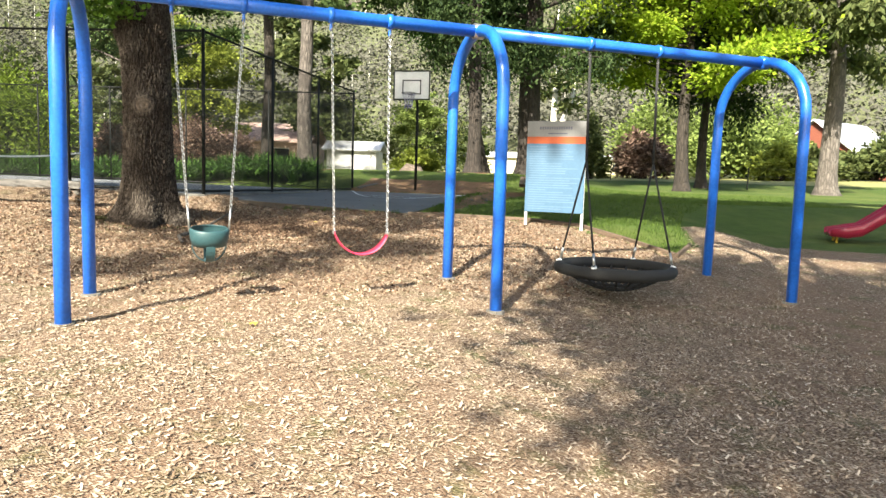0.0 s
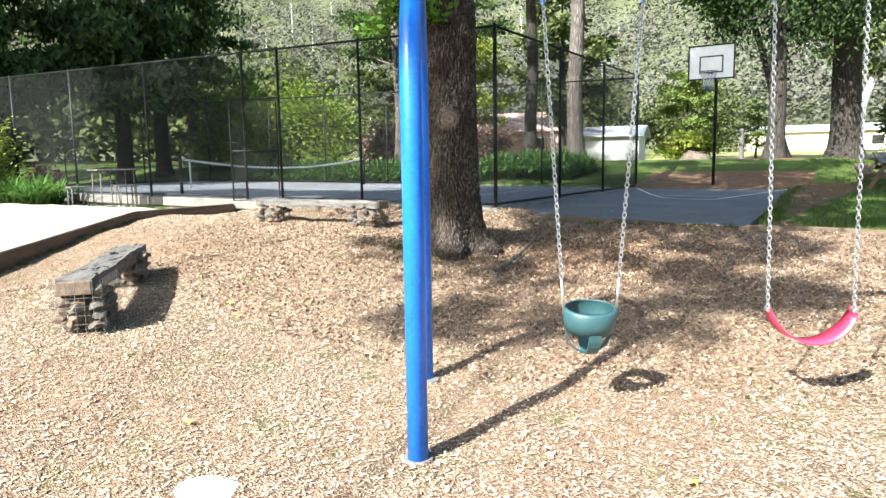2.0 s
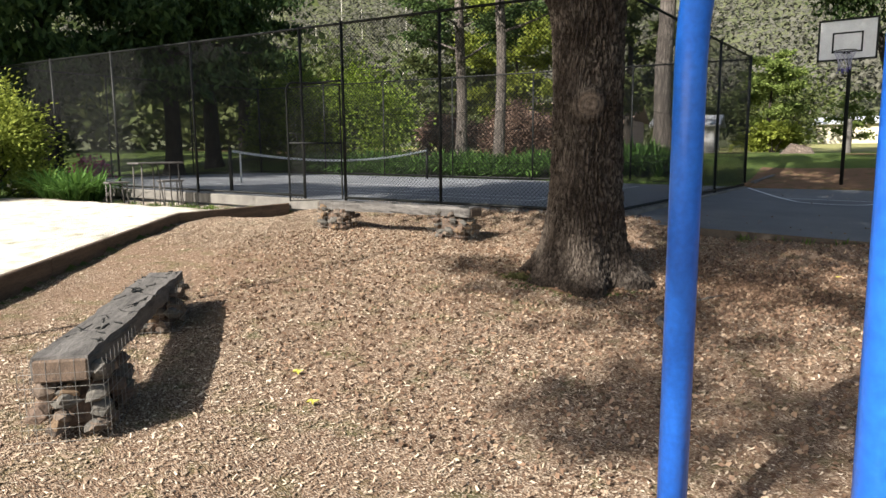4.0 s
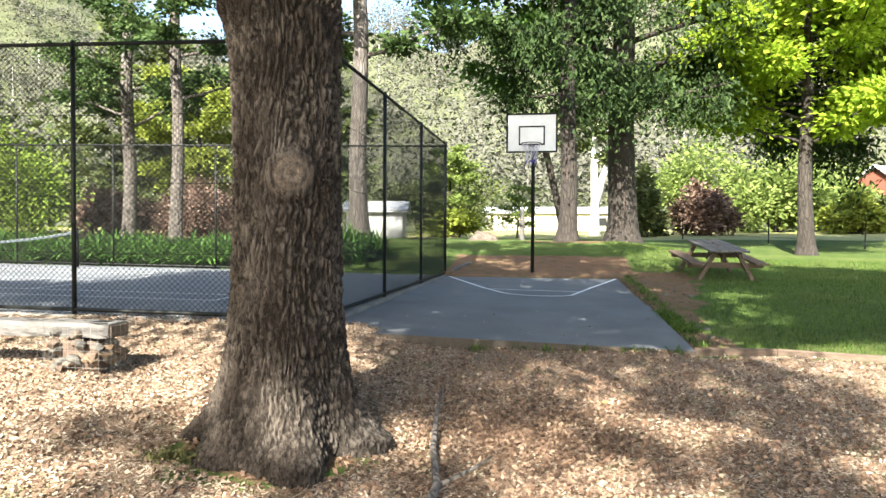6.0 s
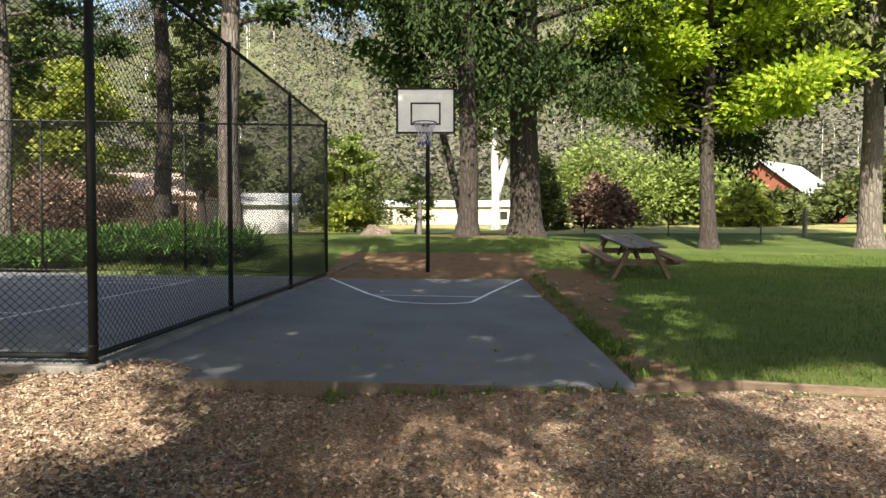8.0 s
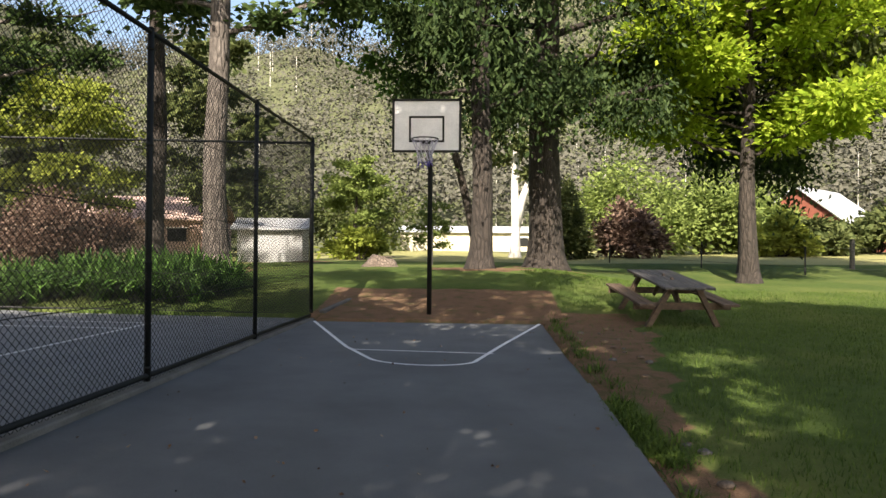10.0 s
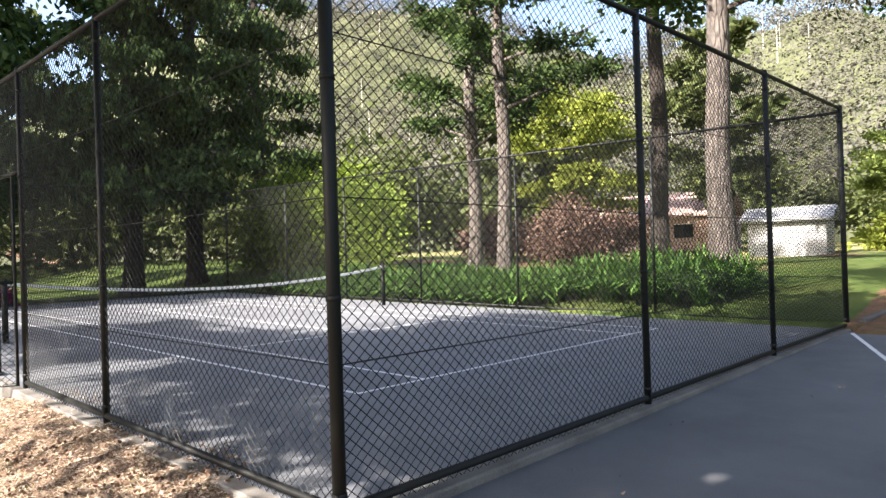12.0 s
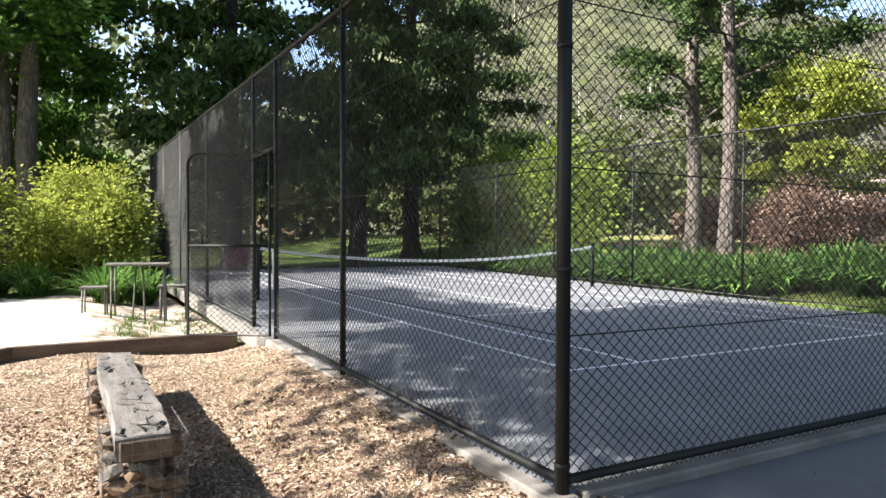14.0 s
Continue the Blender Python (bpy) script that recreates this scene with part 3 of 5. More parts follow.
def build_hoop():
    x, y = -4.445, 22.34
    z0 = 1.4
    h = thing("basketball_hoop", (x, y, z0), "white backboard and rim on a slim black steel pole", "hoop")
    part("pole", tube([(0, 0, -0.3), (0, 0, 2.75), (0, -0.06, 2.98), (0, -0.3, 3.2), (0, -0.72, 3.3)], 0.045, 14), M_BLACK, h, smooth=True)
    part("brace", tube([(0, -0.05, 2.9), (0, -0.74, 3.55)], 0.025, 8), M_BLACK, h, smooth=True)
    yb = 21.53 - y
    zc = 4.845 - z0
    board = part("backboard", box((1.2, 0.03, 0.93), (-0.013, yb, zc), bev=0.004), M_WHITE, h, "white backboard with black border")
    f = yb - 0.018

    def bars(nm, w, hh, cx, cz, t):
        for sx, sz, ax, az in ((w, t, 0, hh / 2), (w, t, 0, -hh / 2), (t, hh + t, w / 2, 0), (t, hh + t, -w / 2, 0)):
            part(nm, box((sx, 0.006, sz), (cx + ax, f, cz + az), bev=0), M_BLACK, board)
    bars("border", 1.16, 0.89, -0.013, zc, 0.042)
    bars("target_square", 0.58, 0.42, -0.013, zc - 0.06, 0.035)
    zr = 4.55 - z0
    rim = part("rim", tube([(-0.013 + 0.225 * math.cos(t), f - 0.36 + 0.225 * math.sin(t), zr) for t in np.linspace(0, 2 * math.pi, 28, endpoint=False)], 0.011, 8, closed=True), M_BLACK, h, smooth=True)
    part("rim_bracket", box((0.14, 0.14, 0.03), (-0.013, f - 0.07, zr - 0.01)), M_BLACK, h)
    bm = bmesh.new()
    for k in range(12):
        for sg in (1, -1):
            pts = []
            for j in range(6):
                r = 0.225 - 0.1 * min(1, j / 3)
                t = 2 * math.pi * k / 12 + sg * j * 0.22
                pts.append((-0.013 + r * math.cos(t), f - 0.36 + r * math.sin(t), zr - j * 0.08))
            tube(pts, 0.005, 5, bm, caps=False)
    part("hoop_net", bm, plain("net_cord", (0.45, 0.42, 0.5), 0.9), h, "frayed white and purple cord net")
    bm = bmesh.new()
    rng = random.Random(4)
    for k in range(26):
        t = rng.random() * 6.28
        c = Vector((-0.013 + 0.1 * math.cos(t), f - 0.36 + 0.1 * math.sin(t), zr - 0.38))
        tube([c, c + Vector((rng.uniform(-0.07, 0.07), rng.uniform(-0.07, 0.07), rng.uniform(-0.12, 0.02)))], 0.006, 5, bm)
    part("net_fringe", bm, plain("purple_cord", (0.09, 0.07, 0.3), 0.9), h)


build_hoop()

# ---- swing set ----
SWING_A, SWING_U = Vector((-3.27, 5.07, 0)), Vector((0.8646, 0.5024, 0)).normalized()
SWING_N = Vector((-SWING_U.y, SWING_U.x, 0))
BAY, BEAM_Z = 3.53, 3.295


def on_beam(s, side=0.0, z=BEAM_Z):
    p = SWING_A + SWING_U * s + SWING_N * side
    return Vector((p.x, p.y, z))


def chain(name, a, b, parent, link=0.042, r=0.0035):
    a, b = Vector(a), Vector(b)
    n = max(2, int((b - a).length / (link * 0.72)))
    d = (b - a).normalized()
    u0 = d.orthogonal().normalized()
    u1 = d.cross(u0)
    bm = bmesh.new()
    for i in range(n):
        c = a.lerp(b, (i + 0.5) / n)
        u = u0 if i % 2 else u1
        pts = [c + d * (math.cos(t) * link * 0.5) + u * (math.sin(t) * link * 0.28) for t in np.linspace(0, 2 * math.pi, 8, endpoint=False)]
        tube(pts, r, 4, bm, closed=True)
    return part(name, bm, M_STEEL, parent)


def build_swing():
    sw = thing("swing_set", (0, 0, 0), "blue painted tubular steel swing frame with three arches", "swing set")
    for k in range(3):
        s = k * BAY
        pts = []
        half, r = 0.655, 0.5
        zt = BEAM_Z
        gz = [float(height(*on_beam(s, q)[:2])) for q in (-half, half)]
        pts.append(on_beam(s, -half - 0.02, gz[0] - 0.3))
        pts.append(on_beam(s, -half, zt - r - 0.3))
        out, back = (0.018, -0.015) if k == 0 else (0.0, 0.0)
        for t in np.linspace(0, math.pi, 15):
            u = max(0.0, -math.cos(t))
            pts.append(on_beam(s + back * u, -half * math.cos(t) + out * u, zt - r * 1.25 + r * 1.25 * math.sin(t)))
        pts.append(on_beam(s + back, half + out, zt - r - 0.3))
        pts.append(on_beam(s + back, half + out + 0.02, gz[1] - 0.3))
        arch = part("arch", tube(pts, 0.056, 20), M_BLUE, sw, smooth=True)
        part("clamp", tube([on_beam(s - 0.05), on_beam(s + 0.05)], 0.074, 16), M_STEEL if k == 1 else M_BLUE, arch, smooth=True)
        for q in (-half, half):
            p = on_beam(s, q)
            part("footing", tube([(p.x, p.y, float(height(p.x, p.y)) - 0.1), (p.x, p.y, float(height(p.x, p.y)) + 0.018)], [0.11, 0.085], 9), M_CONC, arch, "worn pale concrete collar")
    for k in range(2):
        part("crossbeam", tube([on_beam(k * BAY + 0.03), on_beam((k + 1) * BAY - 0.03)], 0.058, 20), M_BLUE, sw, smooth=True)
    # hangers
    for s in (0.745, 1.33, 2.09, 2.64, BAY + 1.25, BAY + 2.1):
        bm = tube([on_beam(s - 0.025), on_beam(s + 0.025)], 0.068, 16)
        hg = part("hanger_clamp", bm, M_BLUE, sw, smooth=True)
        part("swivel", box((0.022, 0.022, 0.09), on_beam(s, 0, BEAM_Z - 0.09), bev=0.004), M_BLUE if s < BAY else M_BLACK, hg)
        part("clevis", tube([on_beam(s, -0.02, BEAM_Z - 0.12), on_beam(s, 0, BEAM_Z - 0.15), on_beam(s, 0.02, BEAM_Z - 0.12)], 0.006, 6), M_STEEL, hg)

    # bucket seat
    c = on_beam(1.04, 0, 1.21)
    b = thing("bucket_swing_seat", c, "green moulded infant bucket swing seat on chains", "swing seat")
    b.matrix_world = Matrix.Translation(c) @ Matrix.Rotation(math.atan2(SWING_U.y, SWING_U.x) + 0.1, 4, "Z") @ Matrix.Rotation(0.16, 4, "X")
    bpy.context.view_layer.update()

    def shell():
        bm = bmesh.new()
        prof = [(0.14, 0.15), (0.152, 0.138), (0.145, 0.065), (0.132, 0.0)]
        n = 28
        rings = []
        for r, z in prof + [(r - 0.012, z) for r, z in reversed(prof)]:
            rings.append([bm.verts.new((r * 1.12 * math.cos(t), r * math.sin(t), z)) for t in np.linspace(0, 2 * math.pi, n, endpoint=False)])
        for i in range(len(rings)):
            a, q = rings[i], rings[(i + 1) % len(rings)]
            for k in range(n):
                bm.faces.new((a[k], a[(k + 1) % n], q[(k + 1) % n], q[k]))
        return bm
    part("seat_ring", shell(), M_GREEN_RUBBER, b, smooth=True)

    def strap(pts, w, nm):
        verts, faces = [], []
        for i, p in enumerate(pts):
            a, q = Vector(pts[max(i - 1, 0)]), Vector(pts[min(i + 1, len(pts) - 1)])
            d = (q - a).normalized()
            out = Vector((p[0], p[1], 0))
            out = out.normalized() if out.length > 0.02 else Vector((0, 0, -1))
            s = d.cross(out).normalized() * w / 2
            o = out * 0.005
            for v in (Vector(p) - s - o, Vector(p) + s - o, Vector(p) + s + o, Vector(p) - s + o):
                verts.append(v)
        for i in range(len(pts) - 1):
            for k in range(4):
                faces.append((4 * i + k, 4 * i + (k + 1) % 4, 4 * i + 4 + (k + 1) % 4, 4 * i + 4 + k))
        raw(nm, verts, faces, M_GREEN_RUBBER, b)
    for nm, ux, uy in (("crotch_strap", 0, 1), ("side_strap", 1, 0)):
        strap([(ux * 0.145 * math.cos(t), uy * 0.13 * math.cos(t), 0.015 - 0.17 * math.sin(t)) for t in np.linspace(0, math.pi, 13)], 0.075 if uy else 0.03, nm)
    for sx in (-1, 1):
        e = b.matrix_world @ Vector((sx * 0.165, 0, 0.11))
        inv = b.matrix_world.inverted()
        hang = on_beam(1.04 + sx * 0.29, 0, BEAM_Z - 0.14)
        j = e.lerp(hang, 0.12)
        chain("chain", inv @ j, inv @ hang, b)
        part("bracket", tube([inv @ e, inv @ j], 0.009, 8), M_STEEL, b, smooth=True)

    # belt seat
    c = on_beam(2.4, 0, 1.14)
    b2 = thing("belt_swing_seat", c, "red flexible belt swing seat on galvanised chains", "swing seat")
    b2.matrix_world = Matrix.Translation(c) @ Matrix.Rotation(math.atan2(SWING_U.y, SWING_U.x) - 0.12, 4, "Z")
    bpy.context.view_layer.update()
    verts, faces = [], []
    n = 16
    for i in range(n + 1):
        u = -1 + 2 * i / n
        x = 0.25 * math.sin(u * 1.25) / math.sin(1.25)
        z = 0.2 * (1 - math.cos(u * 1.25)) / (1 - math.cos(1.25)) - 0.02
        w = 0.075 - 0.02 * abs(u) ** 4
        tw = 0.3
        for dy, dz in ((-w, -0.006), (w, -0.006), (w, 0.006), (-w, 0.006)):
            verts.append((x, dy, z + dz + dy * tw * u))
    for i in range(n):
        for k in range(4):
            faces.append((4 * i + k, 4 * i + (k + 1) % 4, 4 * i + 4 + (k + 1) % 4, 4 * i + 4 + k))
    faces += [(0, 1, 2, 3), tuple(4 * n + k for k in (3, 2, 1, 0))]
    raw("belt", verts, faces, M_RED, b2, True)
    for sx in (-1, 1):
        inv = b2.matrix_world.inverted()
        hang = inv @ on_beam(2.37 + sx * 0.27, 0, BEAM_Z - 0.14)
        chain("chain", (sx * 0.25, 0, 0.18), hang, b2)
        part("end_plate", box((0.03, 0.06, 0.03), (sx * 0.25, 0, 0.18), bev=0.006), M_STEEL, b2)

    # nest seat
    c = on_beam(BAY + 1.7, 0, 0.94)
    nb = thing("nest_swing", c, "round black rope nest swing on black ropes", "swing seat")
    nb.matrix_world = Matrix.Translation(c)
    bpy.context.view_layer.update()
    R = 0.6
    part("padded_ring", tube([(R * math.cos(t), R * math.sin(t), 0) for t in np.linspace(0, 2 * math.pi, 40, endpoint=False)], 0.062, 12, closed=True), M_ROPE, nb, smooth=True)
    bm = bmesh.new()
    for k in range(1, 6):
        r = R * k / 6
        tube([(r * math.cos(t), r * math.sin(t), -0.23 * (1 - (r / R) ** 2)) for t in np.linspace(0, 2 * math.pi, 30, endpoint=False)], 0.014, 5, bm, closed=True)
    for k in range(20):
        t = 2 * math.pi * k / 20
        tube([(r * math.cos(t), r * math.sin(t), -0.23 * (1 - (r / R) ** 2)) for r in np.linspace(0.02, R, 7)], 0.014, 5, bm)
    part("rope_web", bm, M_ROPE, nb)
    inv = nb.matrix_world.inverted()
    for sx in (-1, 1):
        top = inv @ on_beam(BAY + 1.68 + sx * 0.42, 0, BEAM_Z - 0.1)
        join = Vector((SWING_U.x * sx * 0.42, SWING_U.y * sx * 0.42, 1.15))
        part("hanger_rope", tube([top, join], 0.014, 8), M_ROPE, nb, smooth=True)
        for q in (-1, 1):
            d = (SWING_U * sx * 0.8 + SWING_N * q * 0.6).normalized() * R
            rope = part("rope", tube([join, (d.x, d.y, 0.05)], 0.011, 8), M_ROPE, nb, smooth=True)
            m = join.lerp(Vector((d.x, d.y, 0.05)), 0.86)
            part("sleeve", tube([m, join.lerp(Vector((d.x, d.y, 0.05)), 0.97)], 0.014, 8), M_STEEL, rope, smooth=True)
            part("ring_collar", tube([(d.x * 0.98, d.y * 0.98, 0.0), (d.x * 1.02, d.y * 1.02, 0.07)], 0.03, 8), M_WHITE, rope, smooth=True)


build_swing()


def build_sign():
    a, b = Vector((-0.08, 12.4, 0)), Vector((0.95, 12.18, 0))
    d = b - a
    w = d.length
    za = float(height(a.x, a.y))
    s = thing("information_sign", (a.x, a.y, za), "blue, white and orange park information board on posts", "sign", turn=math.degrees(math.atan2(d.y, d.x)))
    top, low = 2.94 - za, 1.34 - za
    for x in (0.02, w - 0.02):
        part("sign_post", box((0.045, 0.03, top + 0.35), (x, 0.03, top / 2 - 0.18), bev=0.005), M_WHITE, s)
    hgt = top - low
    part("blue_panel", box((w, 0.02, hgt * 0.755), (w / 2, 0, low + hgt * 0.3775), bev=0.003), surface("pale_blue_print", (0.042, 0.1, 0.17), (0.054, 0.12, 0.2), 2, 0.5, 0, 60, 0.02), s)
    part("orange_band", box((w, 0.021, hgt * 0.075), (w / 2, 0, low + hgt * 0.7925), bev=0.003), plain("orange_print", (0.42, 0.075, 0.015), 0.5), s)
    head = part("white_header", box((w, 0.02, hgt * 0.17), (w / 2, 0, top - hgt * 0.085), bev=0.003), plain("pale_header", (0.22, 0.22, 0.22), 0.5), s)
    ink = plain("dark_ink", (0.09, 0.09, 0.13), 0.6)
    pale = plain("pale_ink", (0.1, 0.17, 0.25), 0.6)
    for k in range(14):
        part("title_letter", box((0.026, 0.004, 0.05), (0.24 + k * 0.042, -0.012, top - hgt * 0.075), bev=0), ink, head)
    part("subtitle_bar", box((0.34, 0.004, 0.018), (w * 0.52, -0.012, top - hgt * 0.135), bev=0), ink, head)
    rng = random.Random(3)
    for k in range(27):
        ln = w * rng.uniform(0.55, 0.88) if k % 6 else w * 0.3
        part("text_line", box((ln, 0.004, 0.012), (0.05 + ln / 2, -0.012, low + hgt * 0.72 - k * 0.042), bev=0), pale, s)


build_sign()

# ---- benches, tables, slide ----


def build_bench(a, b, top_z, width, thick, turn_roll, label):
    a, b = Vector(a), Vector(b)
    d = b - a
    c = (a + b) / 2
    z0 = float(height(c.x, c.y))
    th = thing("timber_bench", (c.x, c.y, z0), label, "bench", turn=math.degrees(math.atan2(d.y, d.x)))
    L = d.length
    rng = random.Random(int(a.x * 10))
    bm = bmesh.new()
    nx = 26
    rings = []
    for i in range(nx + 1):
        x = -L / 2 + L * i / nx
        ring = []
        for q in range(10):
            t = 2 * math.pi * (q + 0.5) / 10
            cy, cz = max(-1, min(1, math.cos(t) * 1.6)), max(-1, min(1, math.sin(t) * 1.6))
            jy, jz = rng.uniform(-0.008, 0.008), rng.uniform(-0.007, 0.007)
            ring.append(bm.verts.new((x + rng.uniform(-0.01, 0.01), cy * width / 2 + jy + 0.01 * math.sin(x * 3), top_z - z0 - thick / 2 + cz * thick / 2 + jz)))
        rings.append(ring)
    for i in range(nx):
        for q in range(10):
            bm.faces.new((rings[i][q], rings[i][(q + 1) % 10], rings[i + 1][(q + 1) % 10], rings[i + 1][q]))
    bm.faces.new(rings[0][::-1])
    bm.faces.new(rings[-1])
    plank = part("plank", bm, M_TIMBER, th, "cracked grey weathered timber plank")
    # drying cracks, some along the grain and some breaking across it
    for k in range(30):
        x = rng.uniform(-L / 2 + 0.05, L / 2 - 0.05)
        y = rng.uniform(-width * 0.42, width * 0.42)
        bm = bmesh.new()
        px, py = x, y
        for q in range(rng.randint(2, 4)):
            ln = rng.uniform(0.03, 0.1)
            tn = rng.uniform(-35, 35) if k % 3 else rng.uniform(30, 80)
            box((ln, rng.uniform(0.005, 0.013), 0.012), (px, max(-width * 0.45, min(width * 0.45, py)), top_z - z0 - 0.001), (0, 0, tn), 0.002, bm)
            px += ln * 0.8 * math.cos(math.radians(tn))
            py += ln * 0.8 * math.sin(math.radians(tn))
        part("crack", bm, M_BLACK, plank)
    for sx in (-1, 1):
        part("end_grain", box((0.03, width * 0.93, thick * 0.86), (sx * (L / 2 + 0.004), 0, top_z - z0 - thick / 2 - 0.005), bev=0.012), M_TIMBER_DARK, plank, "dark split end grain")
    hh = top_z - z0 - thick
    for sx in (-1, 1):
        cx = sx * (L / 2 - 0.32)
        pier = part("gabion_pier", box((0.38, width * 0.75, hh * 0.92), (cx, 0, hh * 0.44), bev=0.03), M_STONES[3], th, "rough stone pier in wire mesh")
        for k in range(46):
            side, u = k % 4, rng.uniform(-0.5, 0.5)
            px, py = ((cx + u * 0.52, (side - 0.5) * width * 1.1) if side < 2 else (cx + (side - 2.5) * 0.5, u * width * 1.15))
            st = bmesh.new()
            bmesh.ops.create_icosphere(st, subdivisions=1, radius=1)
            dims = Vector((rng.uniform(0.05, 0.1), rng.uniform(0.045, 0.08), rng.uniform(0.03, 0.06)))
            for v in st.verts:
                v.co = Vector((v.co.x * dims.x, v.co.y * dims.y, v.co.z * dims.z)) * rng.uniform(0.75, 1.2)
            top = hh - 0.05 if abs(py) < width * 0.5 else hh + 0.06
            bmesh.ops.transform(st, matrix=pose(px, py, rng.uniform(0.02, max(0.05, top)), rng.uniform(-30, 30), rng.uniform(-25, 25), rng.uniform(0, 180)), verts=st.verts)
            part("stone", st, rng.choice(M_STONES), pier)
        bm = bmesh.new()
        gx, gy = 0.34, width * 0.72
        for z in np.arange(-0.02, hh + 0.12, 0.075):
            tube([(cx - gx, -gy, z), (cx + gx, -gy, z), (cx + gx, gy, z), (cx - gx, gy, z)], 0.0014, 4, bm, closed=True)
        for u in np.linspace(-gx, gx, 10):
            for q in (-gy, gy):
                tube([(cx + u, q, -0.03), (cx + u, q, hh + 0.13)], 0.0014, 4, bm)
        for u in np.linspace(-gy, gy, 7):
            for q in (-gx, gx):
                tube([(cx + q, u, -0.03), (cx + q, u, hh + 0.13)], 0.0014, 4, bm)
        part("wire_cage", bm, M_CAGE, pier)
    return th


build_bench((-10.78, 11.0), (-7.9, 11.02), 1.62, 0.29, 0.13, 0, "weathered timber bench on stone gabion piers by the court")
build_bench((-6.56, 4.79), (-8.42, 6.61), 1.33, 0.29, 0.14, 0, "weathered timber bench on stone gabion piers by the sandpit")


def build_picnic():
    z0 = 1.49
    t = thing("picnic_table", (-0.12, 22.35, z0), "dark weathered timber picnic table with attached benches", "picnic table", turn=93)
    t.matrix_world = pose(-0.12, 22.35, z0, 0, 0, 93) @ Matrix.Rotation(radians(-6), 4, "Y")
    bpy.context.view_layer.update()
    for k in range(5):
        part("tabletop_board", box((2.3, 0.158, 0.045), (0, -0.336 + 0.168 * k, 0.72)), M_TIMBER, t)
    for sy in (-1, 1):
        for k in range(2):
            part("bench_board", box((2.3, 0.135, 0.045), (0, sy * (0.62 + 0.145 * k), 0.44)), M_TIMBER_DARK, t)
    for sx in (-0.85, 0.85):
        for sy in (-1, 1):
            part("leg", tube([(sx, sy * 0.62, -0.03), (sx, sy * 0.22, 0.71)], 0.06, 4), M_TIMBER_DARK, t)
        part("seat_bearer", box((0.05, 1.66, 0.12), (sx + 0.06, 0, 0.37)), M_TIMBER_DARK, t)
        part("top_bearer", box((0.05, 0.7, 0.1), (sx + 0.06, 0, 0.67)), M_TIMBER_DARK, t)
        part("brace", box((0.7, 0.05, 0.07), (sx * 0.55, 0, 0.54), (0, 40 if sx > 0 else -40, 0)), M_TIMBER_DARK, t)


build_picnic()


def small_table(name, x, y, w, d, h, turn, label, cat, legs=4):
    z0 = float(height(x, y))
    t = thing(name, (x, y, z0), label, cat, turn=turn)
    for k in range(3):
        part("top_slat", box((w, d / 3 - 0.012, 0.035), (0, -d / 3 + d / 3 * k, h - 0.02)), M_TIMBER, t)
    for sx in (-1, 1):
        for sy in (-1, 1):
            part("leg", tube([(sx * w * 0.42, sy * d * 0.4, -0.05), (sx * w * 0.4, sy * d * 0.38, h - 0.03)], 0.015, 8), M_TIMBER, t, smooth=True)
    if legs > 4:
        for sx in (-1, 1):
            part("leg", tube([(sx * 0.1, -0.1, -0.05), (sx * 0.05, 0.05, h - 0.03)], 0.015, 8), M_TIMBER, t, smooth=True)


small_table("garden_table", -16.5, 11.68, 0.98, 0.6, 0.98, 80, "small weathered timber table on round legs", "table", 6)
small_table("garden_stool", -16.95, 11.02, 0.42, 0.33, 0.47, 80, "small weathered timber stool beside the table", "stool")
small_table("garden_stool", -16.9, 12.27, 0.5, 0.33, 0.62, 80, "small weathered timber stool beside the table", "stool")


def build_slide():
    z0 = float(height(6.5, 15.0))
    s = thing("slide", (5.9, 14.9, z0), "dark red moulded plastic playground slide", "slide", turn=-12)
    prof = [(-0.05, 0.16), (0.25, 0.15), (0.5, 0.2), (0.9, 0.5), (1.4, 0.95), (2.2, 1.7), (2.6, 1.8)]
    for lane in range(2):
        verts, faces = [], []
        sec = [(-0.27, 0.17), (-0.23, 0.19), (-0.2, 0.03), (0.2, 0.03), (0.23, 0.19), (0.27, 0.17), (0.22, -0.04), (-0.22, -0.04)]
        for x, z in prof:
            for dy, dz in sec:
                verts.append((x, lane * 0.52 + dy, z + dz * (0.6 if x < 0 else 1)))
        m = len(sec)
        for i in range(len(prof) - 1):
            for k in range(m):
                faces.append((m * i + k, m * i + (k + 1) % m, m * i + m + (k + 1) % m, m * i + m + k))
        faces += [tuple(range(m))[::-1], tuple(m * (len(prof) - 1) + k for k in range(m))]
        raw("chute", verts, faces, plain("maroon_plastic", (0.3, 0.02, 0.05), 0.3), s, True)
    for x, y in ((0.1, 0), (0.1, 0.5)):
        part("foot", tube([(x, y, -0.1), (x, y, 0.14)], 0.025, 8), plain("yellow_paint", (0.6, 0.4, 0.02), 0.5), s)
    for y in (-0.2, 0.72):
        part("tower_post", tube([(2.5, y, -0.1), (2.5, y, 1.8)], 0.05, 10), M_BLUE, s, smooth=True)
    part("tower_deck", box((0.3, 1.2, 0.08), (2.6, 0.26, 1.76)), M_BLACK, s)


build_slide()

# ---- trees ----


